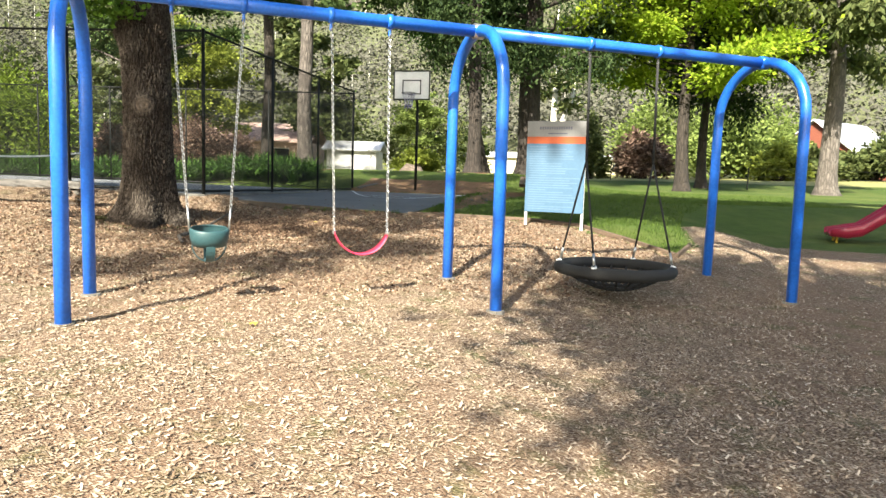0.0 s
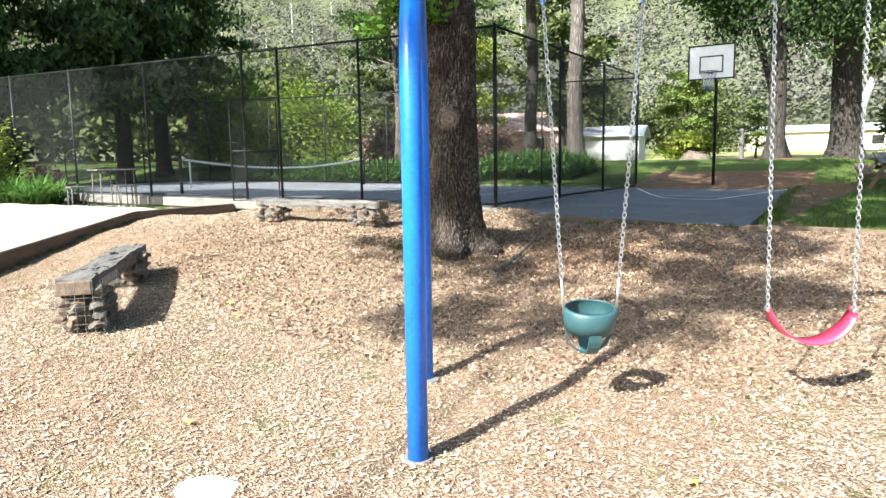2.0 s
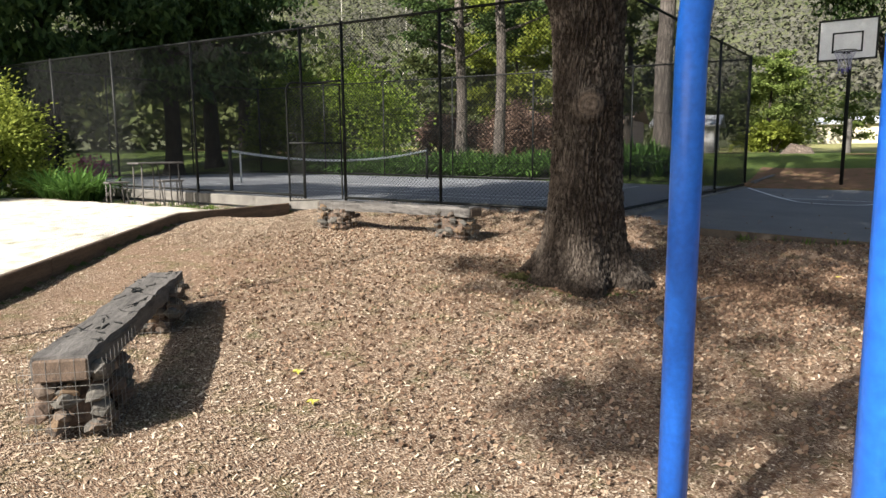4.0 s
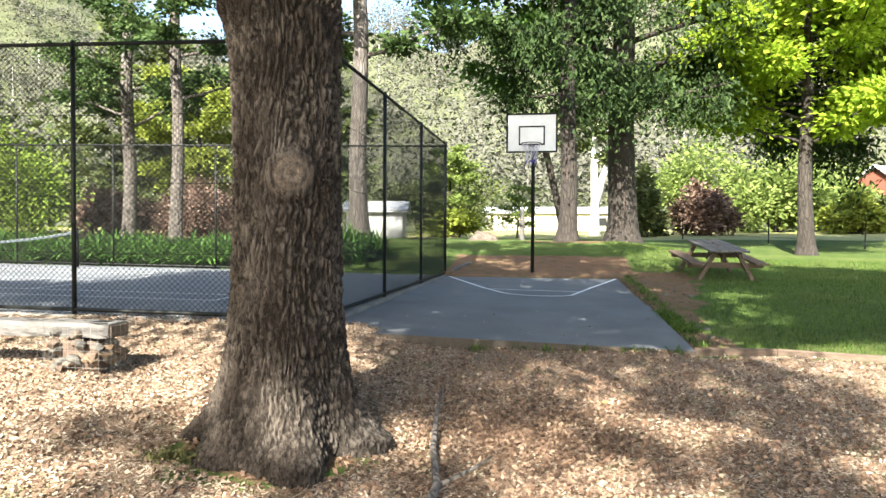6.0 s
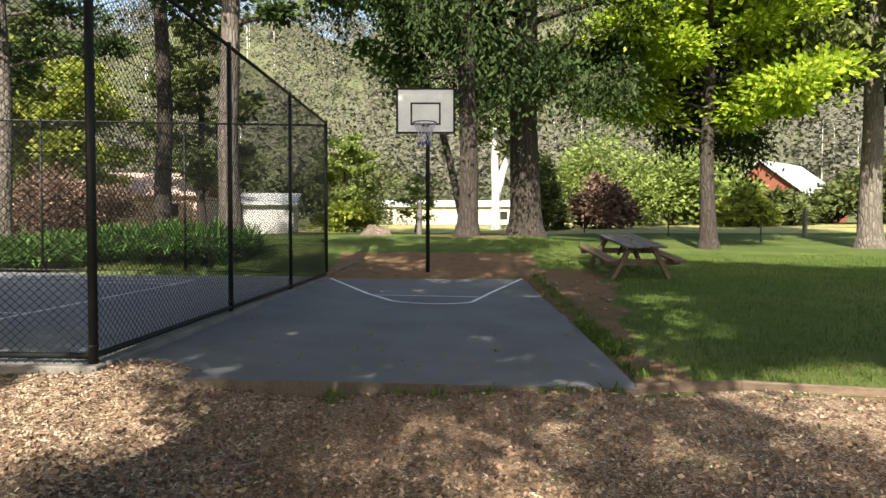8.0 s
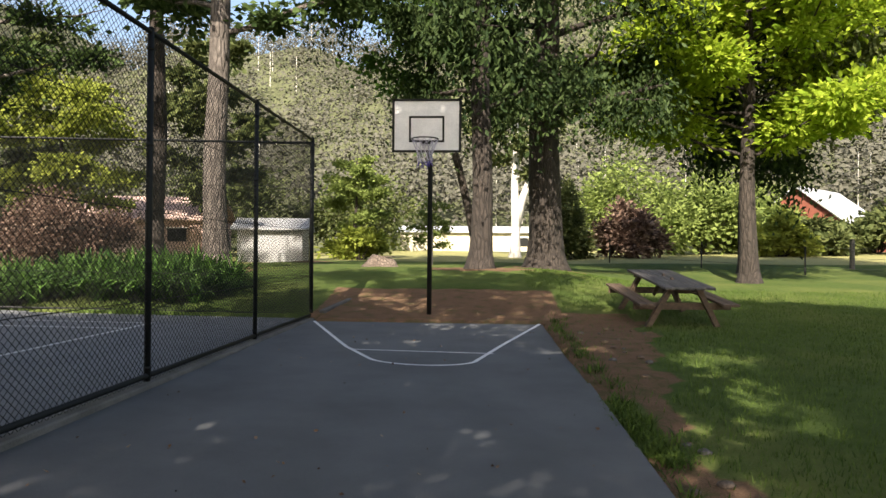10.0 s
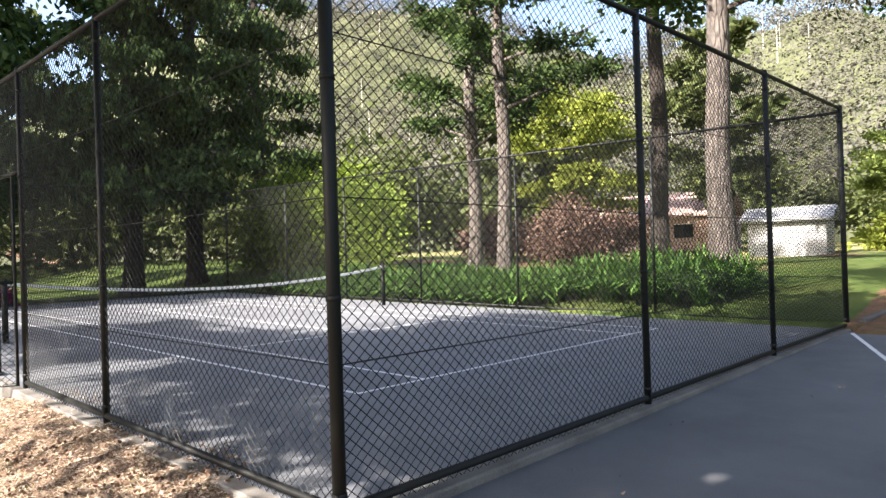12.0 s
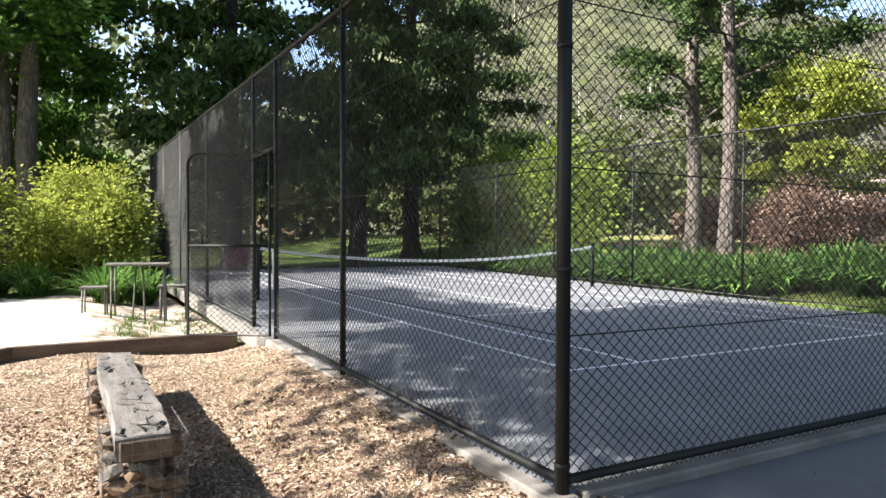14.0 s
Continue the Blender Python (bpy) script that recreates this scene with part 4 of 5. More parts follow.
def leaf_mesh(name, centres, sizes, mat, parent, seed, droop=0.0, aspect=1.6, facing=None, loose=0.7):
    """Leaf sprays as small folded blades, each two faces; facing turns them outwards from their clump."""
    rng = np.random.default_rng(seed)
    n = len(centres)
    d = rng.normal(size=(n, 3))
    d[:, 2] = d[:, 2] * (0.55 if droop == 0 else 0.25) - droop
    d /= np.linalg.norm(d, axis=1)[:, None]
    o = rng.normal(size=(n, 3))
    if facing is not None:
        o = facing / (np.linalg.norm(facing, axis=1)[:, None] + 1e-9) + o * loose
    s = np.cross(d, o)
    s /= np.linalg.norm(s, axis=1)[:, None] + 1e-9
    k = np.cross(d, s)
    L = (sizes * aspect * rng.uniform(0.7, 1.3, n))[:, None] * 0.5
    W = (sizes * rng.uniform(0.7, 1.3, n))[:, None] * 0.5
    bend = k * W * 0.45
    v = np.stack([centres - d * L, centres + s * W - bend, centres + d * L, centres - s * W - bend], 1).reshape(-1, 3)
    i = np.arange(n)[:, None] * 4
    me = bpy.data.meshes.new(name)
    f = np.concatenate([i + [0, 1, 2], i + [0, 2, 3]], 1).reshape(-1, 3)
    me.vertices.add(len(v))
    me.vertices.foreach_set("co", v.ravel())
    me.loops.add(f.size)
    me.loops.foreach_set("vertex_index", f.ravel().astype(np.int32))
    me.polygons.add(len(f))
    me.polygons.foreach_set("loop_start", np.arange(0, f.size, 3, dtype=np.int32))
    me.update(calc_edges=True)
    me.materials.append(mat)
    ob = new(name, me)
    if parent:
        ob.parent = parent
    return ob


def bent(a, b, rng, n=5, amp=0.08):
    a, b = Vector(a), Vector(b)
    L = (b - a).length
    return [a.lerp(b, t) + Vector((rng.uniform(-1, 1), rng.uniform(-1, 1), rng.uniform(-0.5, 0.5))) * amp * L * math.sin(math.pi * t) for t in np.linspace(0, 1, n)]


def make_tree(name, at, tall, r, bark, leaf, label, crown_from, crown_r, leaves, size, seed, droop=0.0, limbs=16, flare=1.5, lean=(0, 0), shape="round", clump=0.9, sides=14, sparse=0.0):
    x, y = at
    z0 = float(height(x, y))
    t = thing(name, (x, y, z0), label, "tree")
    rng = random.Random(seed)
    nr = np.random.default_rng(seed)
    zs = [-0.3, 0.0, 0.15, 0.45, 1.0, 2.0] + list(np.linspace(3, tall, 12))
    rad, pts = [], []
    for z in zs:
        fl = 1 + (flare - 1) * math.exp(-max(z, 0) / 0.35)
        rad.append(max(0.02, r * fl * (1 - 0.9 * (max(z, 0) / tall) ** 1.2)))
        w = z / tall
        pts.append((lean[0] * w + 0.05 * math.sin(z * 0.9 + seed), lean[1] * w + 0.05 * math.cos(z * 0.7 + seed) - 0.05, z))
    bm = tube(pts, rad, sides)
    for v in bm.verts:
        if v.co.z < 1.2:
            a = math.atan2(v.co.y, v.co.x)
            k = 1 + 0.09 * math.sin(a * 5 + seed) * math.exp(-max(v.co.z, 0) / 0.4)
            v.co.x *= k
            v.co.y *= k
    ends = []
    for k in range(limbs):
        u = (k + rng.random()) / limbs
        z = crown_from + (tall * 0.97 - crown_from) * u
        if shape == "round":
            reach = crown_r * math.sqrt(max(0.12, 1 - (2 * u - 0.85) ** 2 / 1.4))
            rise = rng.uniform(0.0, 0.35) * reach
        else:
            reach = crown_r * (1.0 - 0.8 * u) * rng.uniform(0.7, 1.1)
            rise = -0.12 * reach if shape == "conifer" else 0.15 * reach
        a = k * 2.4 + rng.uniform(-0.5, 0.5)
        fx = np.interp(z, zs, [p[0] for p in pts])
        fy = np.interp(z, zs, [p[1] for p in pts])
        b = (fx + reach * math.cos(a), fy + reach * math.sin(a), z + rise)
        line = bent((fx, fy, z - 0.15 * reach), b, rng)
        rr = max(0.02, 0.32 * float(np.interp(z, zs, rad)))
        tube(line, [rr * (1 - 0.8 * q) for q in np.linspace(0, 1, len(line))], 6, bm)
        ends.append((line, reach))
        for q in range(2):
            m = line[2 + q]
            e2 = m + Vector((rng.uniform(-1, 1), rng.uniform(-1, 1), rng.uniform(-0.3, 0.5))) * reach * 0.4
            l2 = bent(m, e2, rng, 4)
            tube(l2, [rr * 0.4, rr * 0.3, rr * 0.2, rr * 0.1], 5, bm)
            ends.append((l2, reach * 0.5))
    part("trunk", bm, bark, t, smooth=True)
    cs, out = [], []
    tot = sum(e[1] for e in ends)
    for line, reach in ends:
        n = int(leaves * reach / tot)
        knots = max(2, int(n / 160))
        for _ in range(knots):
            u = rng.uniform(0.3, 1.05)
            i = min(int(u * (len(line) - 1)), len(line) - 2)
            c = np.array(line[i].lerp(line[i + 1], u * (len(line) - 1) - i))
            sp = clump * rng.uniform(0.5, 1.25)
            g = nr.normal(size=(max(1, n // knots), 3)) * np.array([sp, sp, sp * (0.45 if droop == 0 else 0.35)]) * 0.55
            if droop:
                g[:, 2] -= np.abs(nr.normal(size=len(g))) * droop * sp
            cs.append(c + g)
            out.append(g * (1, 1, 2) + (0, 0, 0.3 * sp))
    cs = np.concatenate(cs)
    leaf_mesh("crown", cs, np.full(len(cs), size), leaf, t, seed, 1.2 if droop else 0.0, 2.4 if droop else 1.5, None if droop else np.concatenate(out), 0.6)
    return t


def make_bush(at, size, leaf, label, n, leafsize, seed, z=None, bark=None, name="bush"):
    x, y = at
    z0 = float(height(x, y)) if z is None else z
    t = thing(name, (x, y, z0), label, "bush")
    rng = random.Random(seed)
    nr = np.random.default_rng(seed)
    bm = bmesh.new()
    cs, out = [], []
    for k in range(22):
        a, u = rng.random() * 6.28, rng.random()
        rr = math.sqrt(rng.random())
        e = Vector((size[0] * 0.46 * rr * math.cos(a), size[1] * 0.46 * rr * math.sin(a), size[2] * (0.15 + 0.8 * u * math.sqrt(max(0.05, 1 - rr * rr * 0.8)))))
        line = bent((0.1 * math.cos(a), 0.1 * math.sin(a), -0.1), e, rng, 4)
        tube(line, [0.04, 0.03, 0.02, 0.008], 5, bm)
        m = n // 22
        g = nr.normal(size=(m, 3)) * np.array(size) * 0.1
        cs.append(np.array(e) + g)
        out.append(g + np.array(e) * 0.35)
    part("woody_base", bm, bark or M_BARK_DARK, t)
    cs = np.concatenate(cs)
    cs[:, 2] = np.abs(cs[:, 2] - 0.05) + 0.05
    leaf_mesh("foliage", cs, np.full(len(cs), leafsize), leaf, t, seed, facing=np.concatenate(out), loose=0.6)
    return t


def build_oak():
    """The near oak: a furrowed trunk with flared roots and an old branch scar, and a wide crown overhead."""
    x, y = -5.73, 9.6
    oak = make_tree("oak_tree", (x, y), 13.6, 0.22, M_BARK, L_OAK, "large oak with rugged brown bark in the mulch", 5.0, 5.2, 24000, 0.16, 11, flare=1.2, limbs=18, sides=16, clump=1.0)
    sides, rows, top = 440, 370, 6.2
    verts, faces = [], []
    plates, knot = [], []
    scar = Vector((0.16, -0.3, 1.71))
    stub = Vector((-0.16, -0.24, 2.75))
    for i in range(rows + 1):
        z = -0.25 + (top + 0.25) * (i / rows)
        zz = max(z, 0)
        r = 0.325 + 0.16 * math.exp(-zz / 0.55) + 0.13 * math.exp(-zz / 0.16) + 0.03 * math.exp(-((z - 2.9) / 0.5) ** 2) - 0.022 * max(0, z - 3.4)
        cx, cy = 0.05 * math.sin(z * 0.8), 0.03 * math.cos(z * 1.1) - 0.03
        for k in range(sides):
            a = 2 * math.pi * k / sides
            ra = r * (1 + 0.05 * math.sin(3 * a + 0.4 * z) + (0.14 * math.sin(6 * a + 1) + 0.09 * math.sin(4 * a)) * math.exp(-zz / 0.3))
            p = Vector((ra * math.cos(a), ra * math.sin(a), z))
            w = noise.noise(Vector((p.x * 5, p.y * 5, z * 1.5)))
            w2 = noise.noise(Vector((p.x * 11, p.y * 11, z * 9)))
            ridge = abs(math.sin(27 * a + 9.0 * w + 3.0 * w2)) ** 0.7
            cell = noise.voronoi(Vector((p.x * 31 + 2.6 * w2 + 1.5 * w, p.y * 31 + 2.6 * w, z * 4.6 + 1.2 * w2)))[0]
            crack = min(1.0, (cell[1] - cell[0]) * 3.4)
            rough = noise.noise(Vector((p.x * 42, p.y * 42, z * 30)))
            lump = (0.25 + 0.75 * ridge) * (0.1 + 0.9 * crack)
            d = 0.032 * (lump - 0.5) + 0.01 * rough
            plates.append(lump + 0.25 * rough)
            q = (p - scar).length
            if q < 0.16:
                plates[-1] = 0.74 + 0.22 * math.cos(q * 85 + 2.5 * w) + 0.2 * rough
            if q < 0.22:
                d = d * float(smoothstep(0.08, 0.2, q)) + 0.05 * float(smoothstep(0.2, 0.1, q)) + 0.007 * math.cos(q * 85 + 2.5 * w) * float(smoothstep(0.2, 0.1, q))
            knot.append(float(smoothstep(0.12, 0.085, q)) * (0.55 + 0.35 * math.cos(q * 110 + 4 * w)))
            q = (p - stub).length
            d += 0.1 * math.exp(-(q / 0.14) ** 2)
            verts.append((cx + math.cos(a) * (ra + d), cy + math.sin(a) * (ra + d), z))
    for i in range(rows):
        for k in range(sides):
            faces.append((i * sides + k, i * sides + (k + 1) % sides, (i + 1) * sides + (k + 1) % sides, (i + 1) * sides + k))
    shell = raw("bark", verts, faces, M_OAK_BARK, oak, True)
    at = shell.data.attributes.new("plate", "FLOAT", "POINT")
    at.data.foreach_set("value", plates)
    at = shell.data.attributes.new("knot", "FLOAT", "POINT")
    at.data.foreach_set("value", knot)
    nr = np.random.default_rng(8)
    # low, spreading boughs on the sunny side, above the view, added to shade the pad
    cs = [np.array((nr.uniform(-5.0, 2.8), nr.uniform(-4.0, 0.2), nr.uniform(6.0, 8.2))) + nr.normal(size=(330, 3)) * np.array((0.7, 0.7, 0.3)) for _ in range(30)]
    # long boughs over the court's corner, above the view, laid out to shade it
    for _ in range(46):
        q, a = 1.0 - 0.9 * nr.random() ** 2, nr.uniform(0, 2 * math.pi)
        cs.append(np.array((-5.1 + 3.0 * q * math.cos(a), -0.6 + 4.2 * q * math.sin(a), nr.uniform(6.6, 8.6))) + nr.normal(size=(300, 3)) * np.array((0.6, 0.6, 0.3)))
    cs = np.concatenate(cs)
    leaf_mesh("shading_bough_foliage", cs, np.full(len(cs), 0.16), L_OAK, oak, 7)
    for k in range(7):
        a = (0.1 * k, -0.1, 5.2 + 0.1 * k)
        b = (-3.2 + 1.3 * k, -4.6 + 0.4 * abs(k - 3), 7.0)
        part("bough", tube(bent(a, b, random.Random(k), 6), [0.09, 0.075, 0.06, 0.045, 0.03, 0.015], 7), M_OAK_BARK, oak, smooth=True)
    for k in range(5):
        b = (-7.4 + 0.2 * (k - 2) ** 2, -4.4 + 1.9 * k, 7.4)
        part("bough", tube(bent((-0.1, 0.0, 4.9 + 0.2 * k), b, random.Random(20 + k), 6), [0.11, 0.09, 0.07, 0.05, 0.035, 0.015], 7), M_OAK_BARK, oak, smooth=True)
    # a low spray of leaves hanging before the trunk
    cs = [np.array((x0, y0, z0)) + nr.normal(size=(60, 3)) * np.array((0.11, 0.09, 0.08)) for x0, y0, z0 in ((-0.42, -0.75, 2.98), (-0.2, -0.7, 2.98), (0.05, -0.65, 2.98), (-0.6, -0.85, 2.9), (0.18, -0.62, 3.05), (-0.3, -0.8, 3.15), (-0.05, -0.75, 3.2))]
    cs = np.concatenate(cs)
    tagged(leaf_mesh("hanging_spray", cs, np.full(len(cs), 0.065), L_OAK, oak, 17), kind="stuff")
    part("hanging_twig", tube([(-0.1, -0.15, 3.5), (-0.12, -0.5, 3.35), (-0.3, -0.78, 3.05), (-0.55, -0.85, 2.92)], [0.018, 0.013, 0.009, 0.004], 6), M_OAK_BARK, oak)
    # tufts of moss at the foot
    nr = np.random.default_rng(5)
    c = np.array((-0.42, -0.55, 0.03)) + nr.normal(size=(220, 3)) * np.array((0.09, 0.05, 0.012))
    tagged(leaf_mesh("moss", c, np.full(len(c), 0.022), L_MOSS, oak, 6), kind="stuff")


def oak_bark():
    """Grey weathered plates, coloured near-black in furrows and fissures, with paler lichen patches low down."""
    m, nt, b, _ = nodes("furrowed_bark")
    a = nt.nodes.new("ShaderNodeAttribute")
    a.attribute_name = "plate"
    v = coords(nt)
    fine, patch = tex_noise(nt, v, 60, 5, 0.7), tex_noise(nt, v, 2.6, 4)
    plate = mixcol(nt, ramp(nt, patch, [(0.4, (0, 0, 0)), (0.65, (1, 1, 1))]), (0.064, 0.047, 0.036), (0.2, 0.17, 0.143))
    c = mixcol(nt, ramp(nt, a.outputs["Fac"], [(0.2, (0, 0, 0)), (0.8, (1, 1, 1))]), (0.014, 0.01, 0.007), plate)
    c = mixcol(nt, 0.4, c, ramp(nt, fine, [(0.3, (0.02, 0.015, 0.011)), (0.75, (0.125, 0.1, 0.08))]))
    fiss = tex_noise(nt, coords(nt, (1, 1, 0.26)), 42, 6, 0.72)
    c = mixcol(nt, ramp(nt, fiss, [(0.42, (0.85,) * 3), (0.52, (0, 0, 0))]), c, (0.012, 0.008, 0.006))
    k = nt.nodes.new("ShaderNodeAttribute")
    k.attribute_name = "knot"
    c = mixcol(nt, k.outputs["Fac"], c, ramp(nt, fine, [(0.3, (0.07, 0.05, 0.036)), (0.7, (0.24, 0.19, 0.15))]))
    nt.links.new(c, b.inputs["Base Color"])
    b.inputs["Roughness"].default_value = 0.95
    b.inputs["Specular IOR Level"].default_value = 0.2
    both = nt.nodes.new("ShaderNodeMath")
    both.operation = "MULTIPLY_ADD"
    both.inputs[1].default_value = 1.6
    nt.links.new(fiss, both.inputs[0])
    nt.links.new(fine, both.inputs[2])
    bump(nt, b, both.outputs[0], 0.9, 0.022)
    return m


M_OAK_BARK = oak_bark()
build_oak()
make_tree("tree", (-10.2, 26.8), 24, 0.3, M_BARK_GREY, L_DARK, "tall grey-barked tree behind the court", 6.5, 4.0, 14000, 0.16, 21, limbs=26, shape="spread", clump=0.9)
make_tree("tree", (-14.76, 33.0), 24, 0.32, M_BARK_DARK, L_DARK, "tall dark-trunked tree behind the court", 8.5, 3.0, 5000, 0.17, 22, limbs=22, shape="spread")
make_tree("tree", (-16.4, 26.4), 23, 0.22, M_BARK_GREY, L_DARK, "tall slim grey tree behind the court", 5.0, 3.2, 12000, 0.12, 23, limbs=30, shape="spread", clump=0.6)
make_tree("tree", (-20.2, 29.4), 23, 0.26, M_BARK_GREY, L_DARK, "tall slim grey tree behind the court", 4.6, 3.6, 14000, 0.12, 24, limbs=30, shape="spread", clump=0.6)
make_tree("tree", (-3.46, 28.64), 20, 0.3, M_BARK_DARK, L_DEEP, "dark evergreen with drooping foliage on the rise", 4.6, 4.2, 36000, 0.085, 25, droop=0.8, limbs=24)
make_tree("tree", (-1.38, 31.9), 21, 0.55, M_BARK_DARK, L_DEEP, "broad-trunked dark evergreen on the rise", 5.0, 5.2, 44000, 0.09, 26, droop=0.9, limbs=26)
make_tree("tree", (-3.35, 33.0), 17, 0.15, M_BARK_DARK, L_MID, "leafy green tree behind the hoop", 6.0, 4.4, 26000, 0.16, 36, limbs=20, lean=(-4.5, 0))
make_tree("maple_tree", (5.63, 33.3), 13.5, 0.3, M_BARK_DARK, L_LIME, "bright lime-green spring maple on the lawn", 4.6, 5.6, 52000, 0.15, 27, limbs=30, clump=1.1)
make_tree("tree", (7.35, 38.0), 13, 0.25, M_BARK_DARK, L_DEEP, "dark drooping evergreen behind the maple", 4.8, 4.2, 24000, 0.12, 28, droop=1.1, limbs=22)
make_tree("conifer", (12.2, 34.1), 20, 0.42, M_BARK_GREY, L_OLIVE, "tall pale conifer at the lawn's edge", 6.5, 4.4, 18000, 0.17, 29, droop=0.5, limbs=30, shape="conifer")
for k, (x, y, h, n) in enumerate(((-31, 24, 22, 15000), (-36, 30, 24, 12000), (-30, 16, 20, 15000), (-29.5, 20.8, 19, 12000), (-34, 9, 22, 14000), (-29.5, 4.5, 20, 12000), (-40, 18, 24, 9000))):
    make_tree("conifer", (x, y), h, 0.36, M_BARK_DARK, L_MID if k in (4, 5) else L_DARK, "tall dark conifer beyond the court's end", 4.2, 4.6, int(n * (2.0 if k in (4, 5) else 1.25)), 0.13 if k in (4, 5) else 0.16, 40 + k, droop=0.4, limbs=30, shape="conifer")
twin = make_tree("tree", (-28.8, 8.85), 15, 0.34, M_BARK_GREY, L_MID, "leafy tree with a grey double trunk by the sandpit", 6.4, 4.8, 34000, 0.15, 60, limbs=24)
part("second_trunk", tube([(0.35, 0.75, -0.3), (0.32, 0.72, 1.0), (0.25, 0.62, 4.0), (0.3, 0.75, 7.0), (0.6, 1.4, 11.0)], [0.42, 0.34, 0.29, 0.24, 0.1], 14), M_BARK_GREY, twin, smooth=True)
# These six trees stand behind the view, added only to cast shade forward.
make_tree("tree", (2.6, -8.0), 26, 0.16, M_BARK_DARK, L_GREEN, "unseen very tall leafy tree added to shade the lawn", 19.6, 5.2, 24000, 0.24, 67, limbs=26, lean=(-4.6, 0))
make_tree("tree", (1.3, -6.0), 12.4, 0.1, M_BARK_DARK, L_GREEN, "unseen leafy tree added to shade the mulch by the swings", 8.6, 2.8, 8000, 0.16, 61, limbs=20, lean=(-0.4, 0.0))
make_tree("tree", (0.7, -8.7), 12.0, 0.07, M_BARK_DARK, L_GREEN, "unseen small leafy tree added to shade the near mulch", 8.8, 2.0, 3600, 0.14, 66, limbs=18, clump=0.7)
make_tree("tree", (4.8, -9.5), 20, 0.2, M_BARK_DARK, L_GREEN, "unseen tall leafy tree added to shade the right side", 12.0, 4.2, 18000, 0.26, 62, limbs=24)
make_tree("tree", (2.1, -4.5), 19, 0.14, M_BARK_DARK, L_GREEN, "unseen tall leaning tree added to shade the lawn behind the sign", 13.5, 5.4, 26000, 0.26, 65, limbs=24, lean=(0.3, 5.4))
make_tree("tree", (-1.0, -10.0), 16.5, 0.045, M_BARK_DARK, L_GREEN, "unseen slender leaning tree added to dapple the mulch by the oak", 13.2, 3.4, 3600, 0.17, 64, limbs=16, lean=(-6.5, 2.2), clump=0.5)
# Four thin-trunked trees, never in view, added for their crowns' shadows.
for k, x in enumerate((-19.0, -16.2, -13.2, -9.2)):
    make_tree("tree", (x, 2.0 + 0.25 * k), 11.6, 0.035, M_BARK_DARK, L_GREEN, "unseen slender tree added by the sandpit to shade the court side", 9.9, 1.7, 2300, 0.2, 63 + 5 * k, limbs=12, clump=0.6)

make_bush((-22.7, 40.5), (5.0, 4.8, 3.5), L_MAROON, "large rounded maroon shrub beyond the court", 24000, 0.1, 70)
make_bush((-29.6, 42.0), (3.8, 3.6, 3.1), L_MAROON, "rounded pinkish maroon shrub beyond the court", 6000, 0.2, 71)
make_bush((5.4, 50.0), (3.5, 3.4, 3.1), L_MAROON, "rounded maroon shrub beyond the lawn", 6000, 0.2, 72)
make_bush((1.75, 50.0), (2.6, 2.8, 4.2), L_OLIVE, "dense dark green shrub beyond the lawn", 5000, 0.2, 73)
make_bush((-24.3, 26.2), (6.5, 3.4, 4.2), L_FRESH, "big fresh green shrub behind the court fence", 20000, 0.11, 74)
make_bush((-29.0, 27.0), (6.0, 3.4, 4.4), L_FRESH, "big fresh green shrub behind the court fence", 14000, 0.12, 75)
make_bush((-23.5, 11.0), (3.4, 3.4, 3.2), L_YELLOW, "yellow-green maple shrub near the court", 22000, 0.07, 76)
make_bush((-22.5, 8.0), (3.6, 3.4, 3.0), L_YELLOW, "yellow-green maple shrub near the sandpit", 20000, 0.07, 77)
make_tree("tree", (-26.5, 46.0), 10.5, 0.18, M_BARK_DARK, L_YELLOW, "bright yellow-green young tree beyond the court", 2.5, 4.2, 15000, 0.19, 78, limbs=18)
make_tree("tree", (-10.4, 48.0), 6.0, 0.12, M_BARK_DARK, L_SPRING, "fresh green young tree in the field", 1.4, 1.6, 7000, 0.15, 79, limbs=14, clump=0.5)
make_bush((-9.9, 46.0), (3.0, 2.4, 1.9), L_YELLOW, "yellow-green shrub in the field", 4000, 0.18, 80)
make_tree("young_tree", (-6.0, 46.0), 3.2, 0.06, M_BARK_DARK, L_SPRING, "small sapling in the field", 0.7, 1.1, 1500, 0.13, 81, limbs=10, clump=0.4)

make_tree("gum_tree", (-1.0, 55.0), 13, 0.32, M_GUM, L_OLIVE, "pale white-barked gum tree in the field", 5.5, 3.0, 2500, 0.3, 82, limbs=12)
make_tree("tree", (-20.5, 52.0), 14, 0.3, M_BARK_DARK, L_OLIVE, "grey-green tree beyond the sheds", 3.0, 4.0, 6000, 0.34, 83, limbs=16)
make_tree("tree", (-34.0, 50.0), 15, 0.3, M_BARK_DARK, L_OLIVE, "grey-green tree beyond the court", 3.0, 5.0, 6000, 0.34, 84, limbs=16)
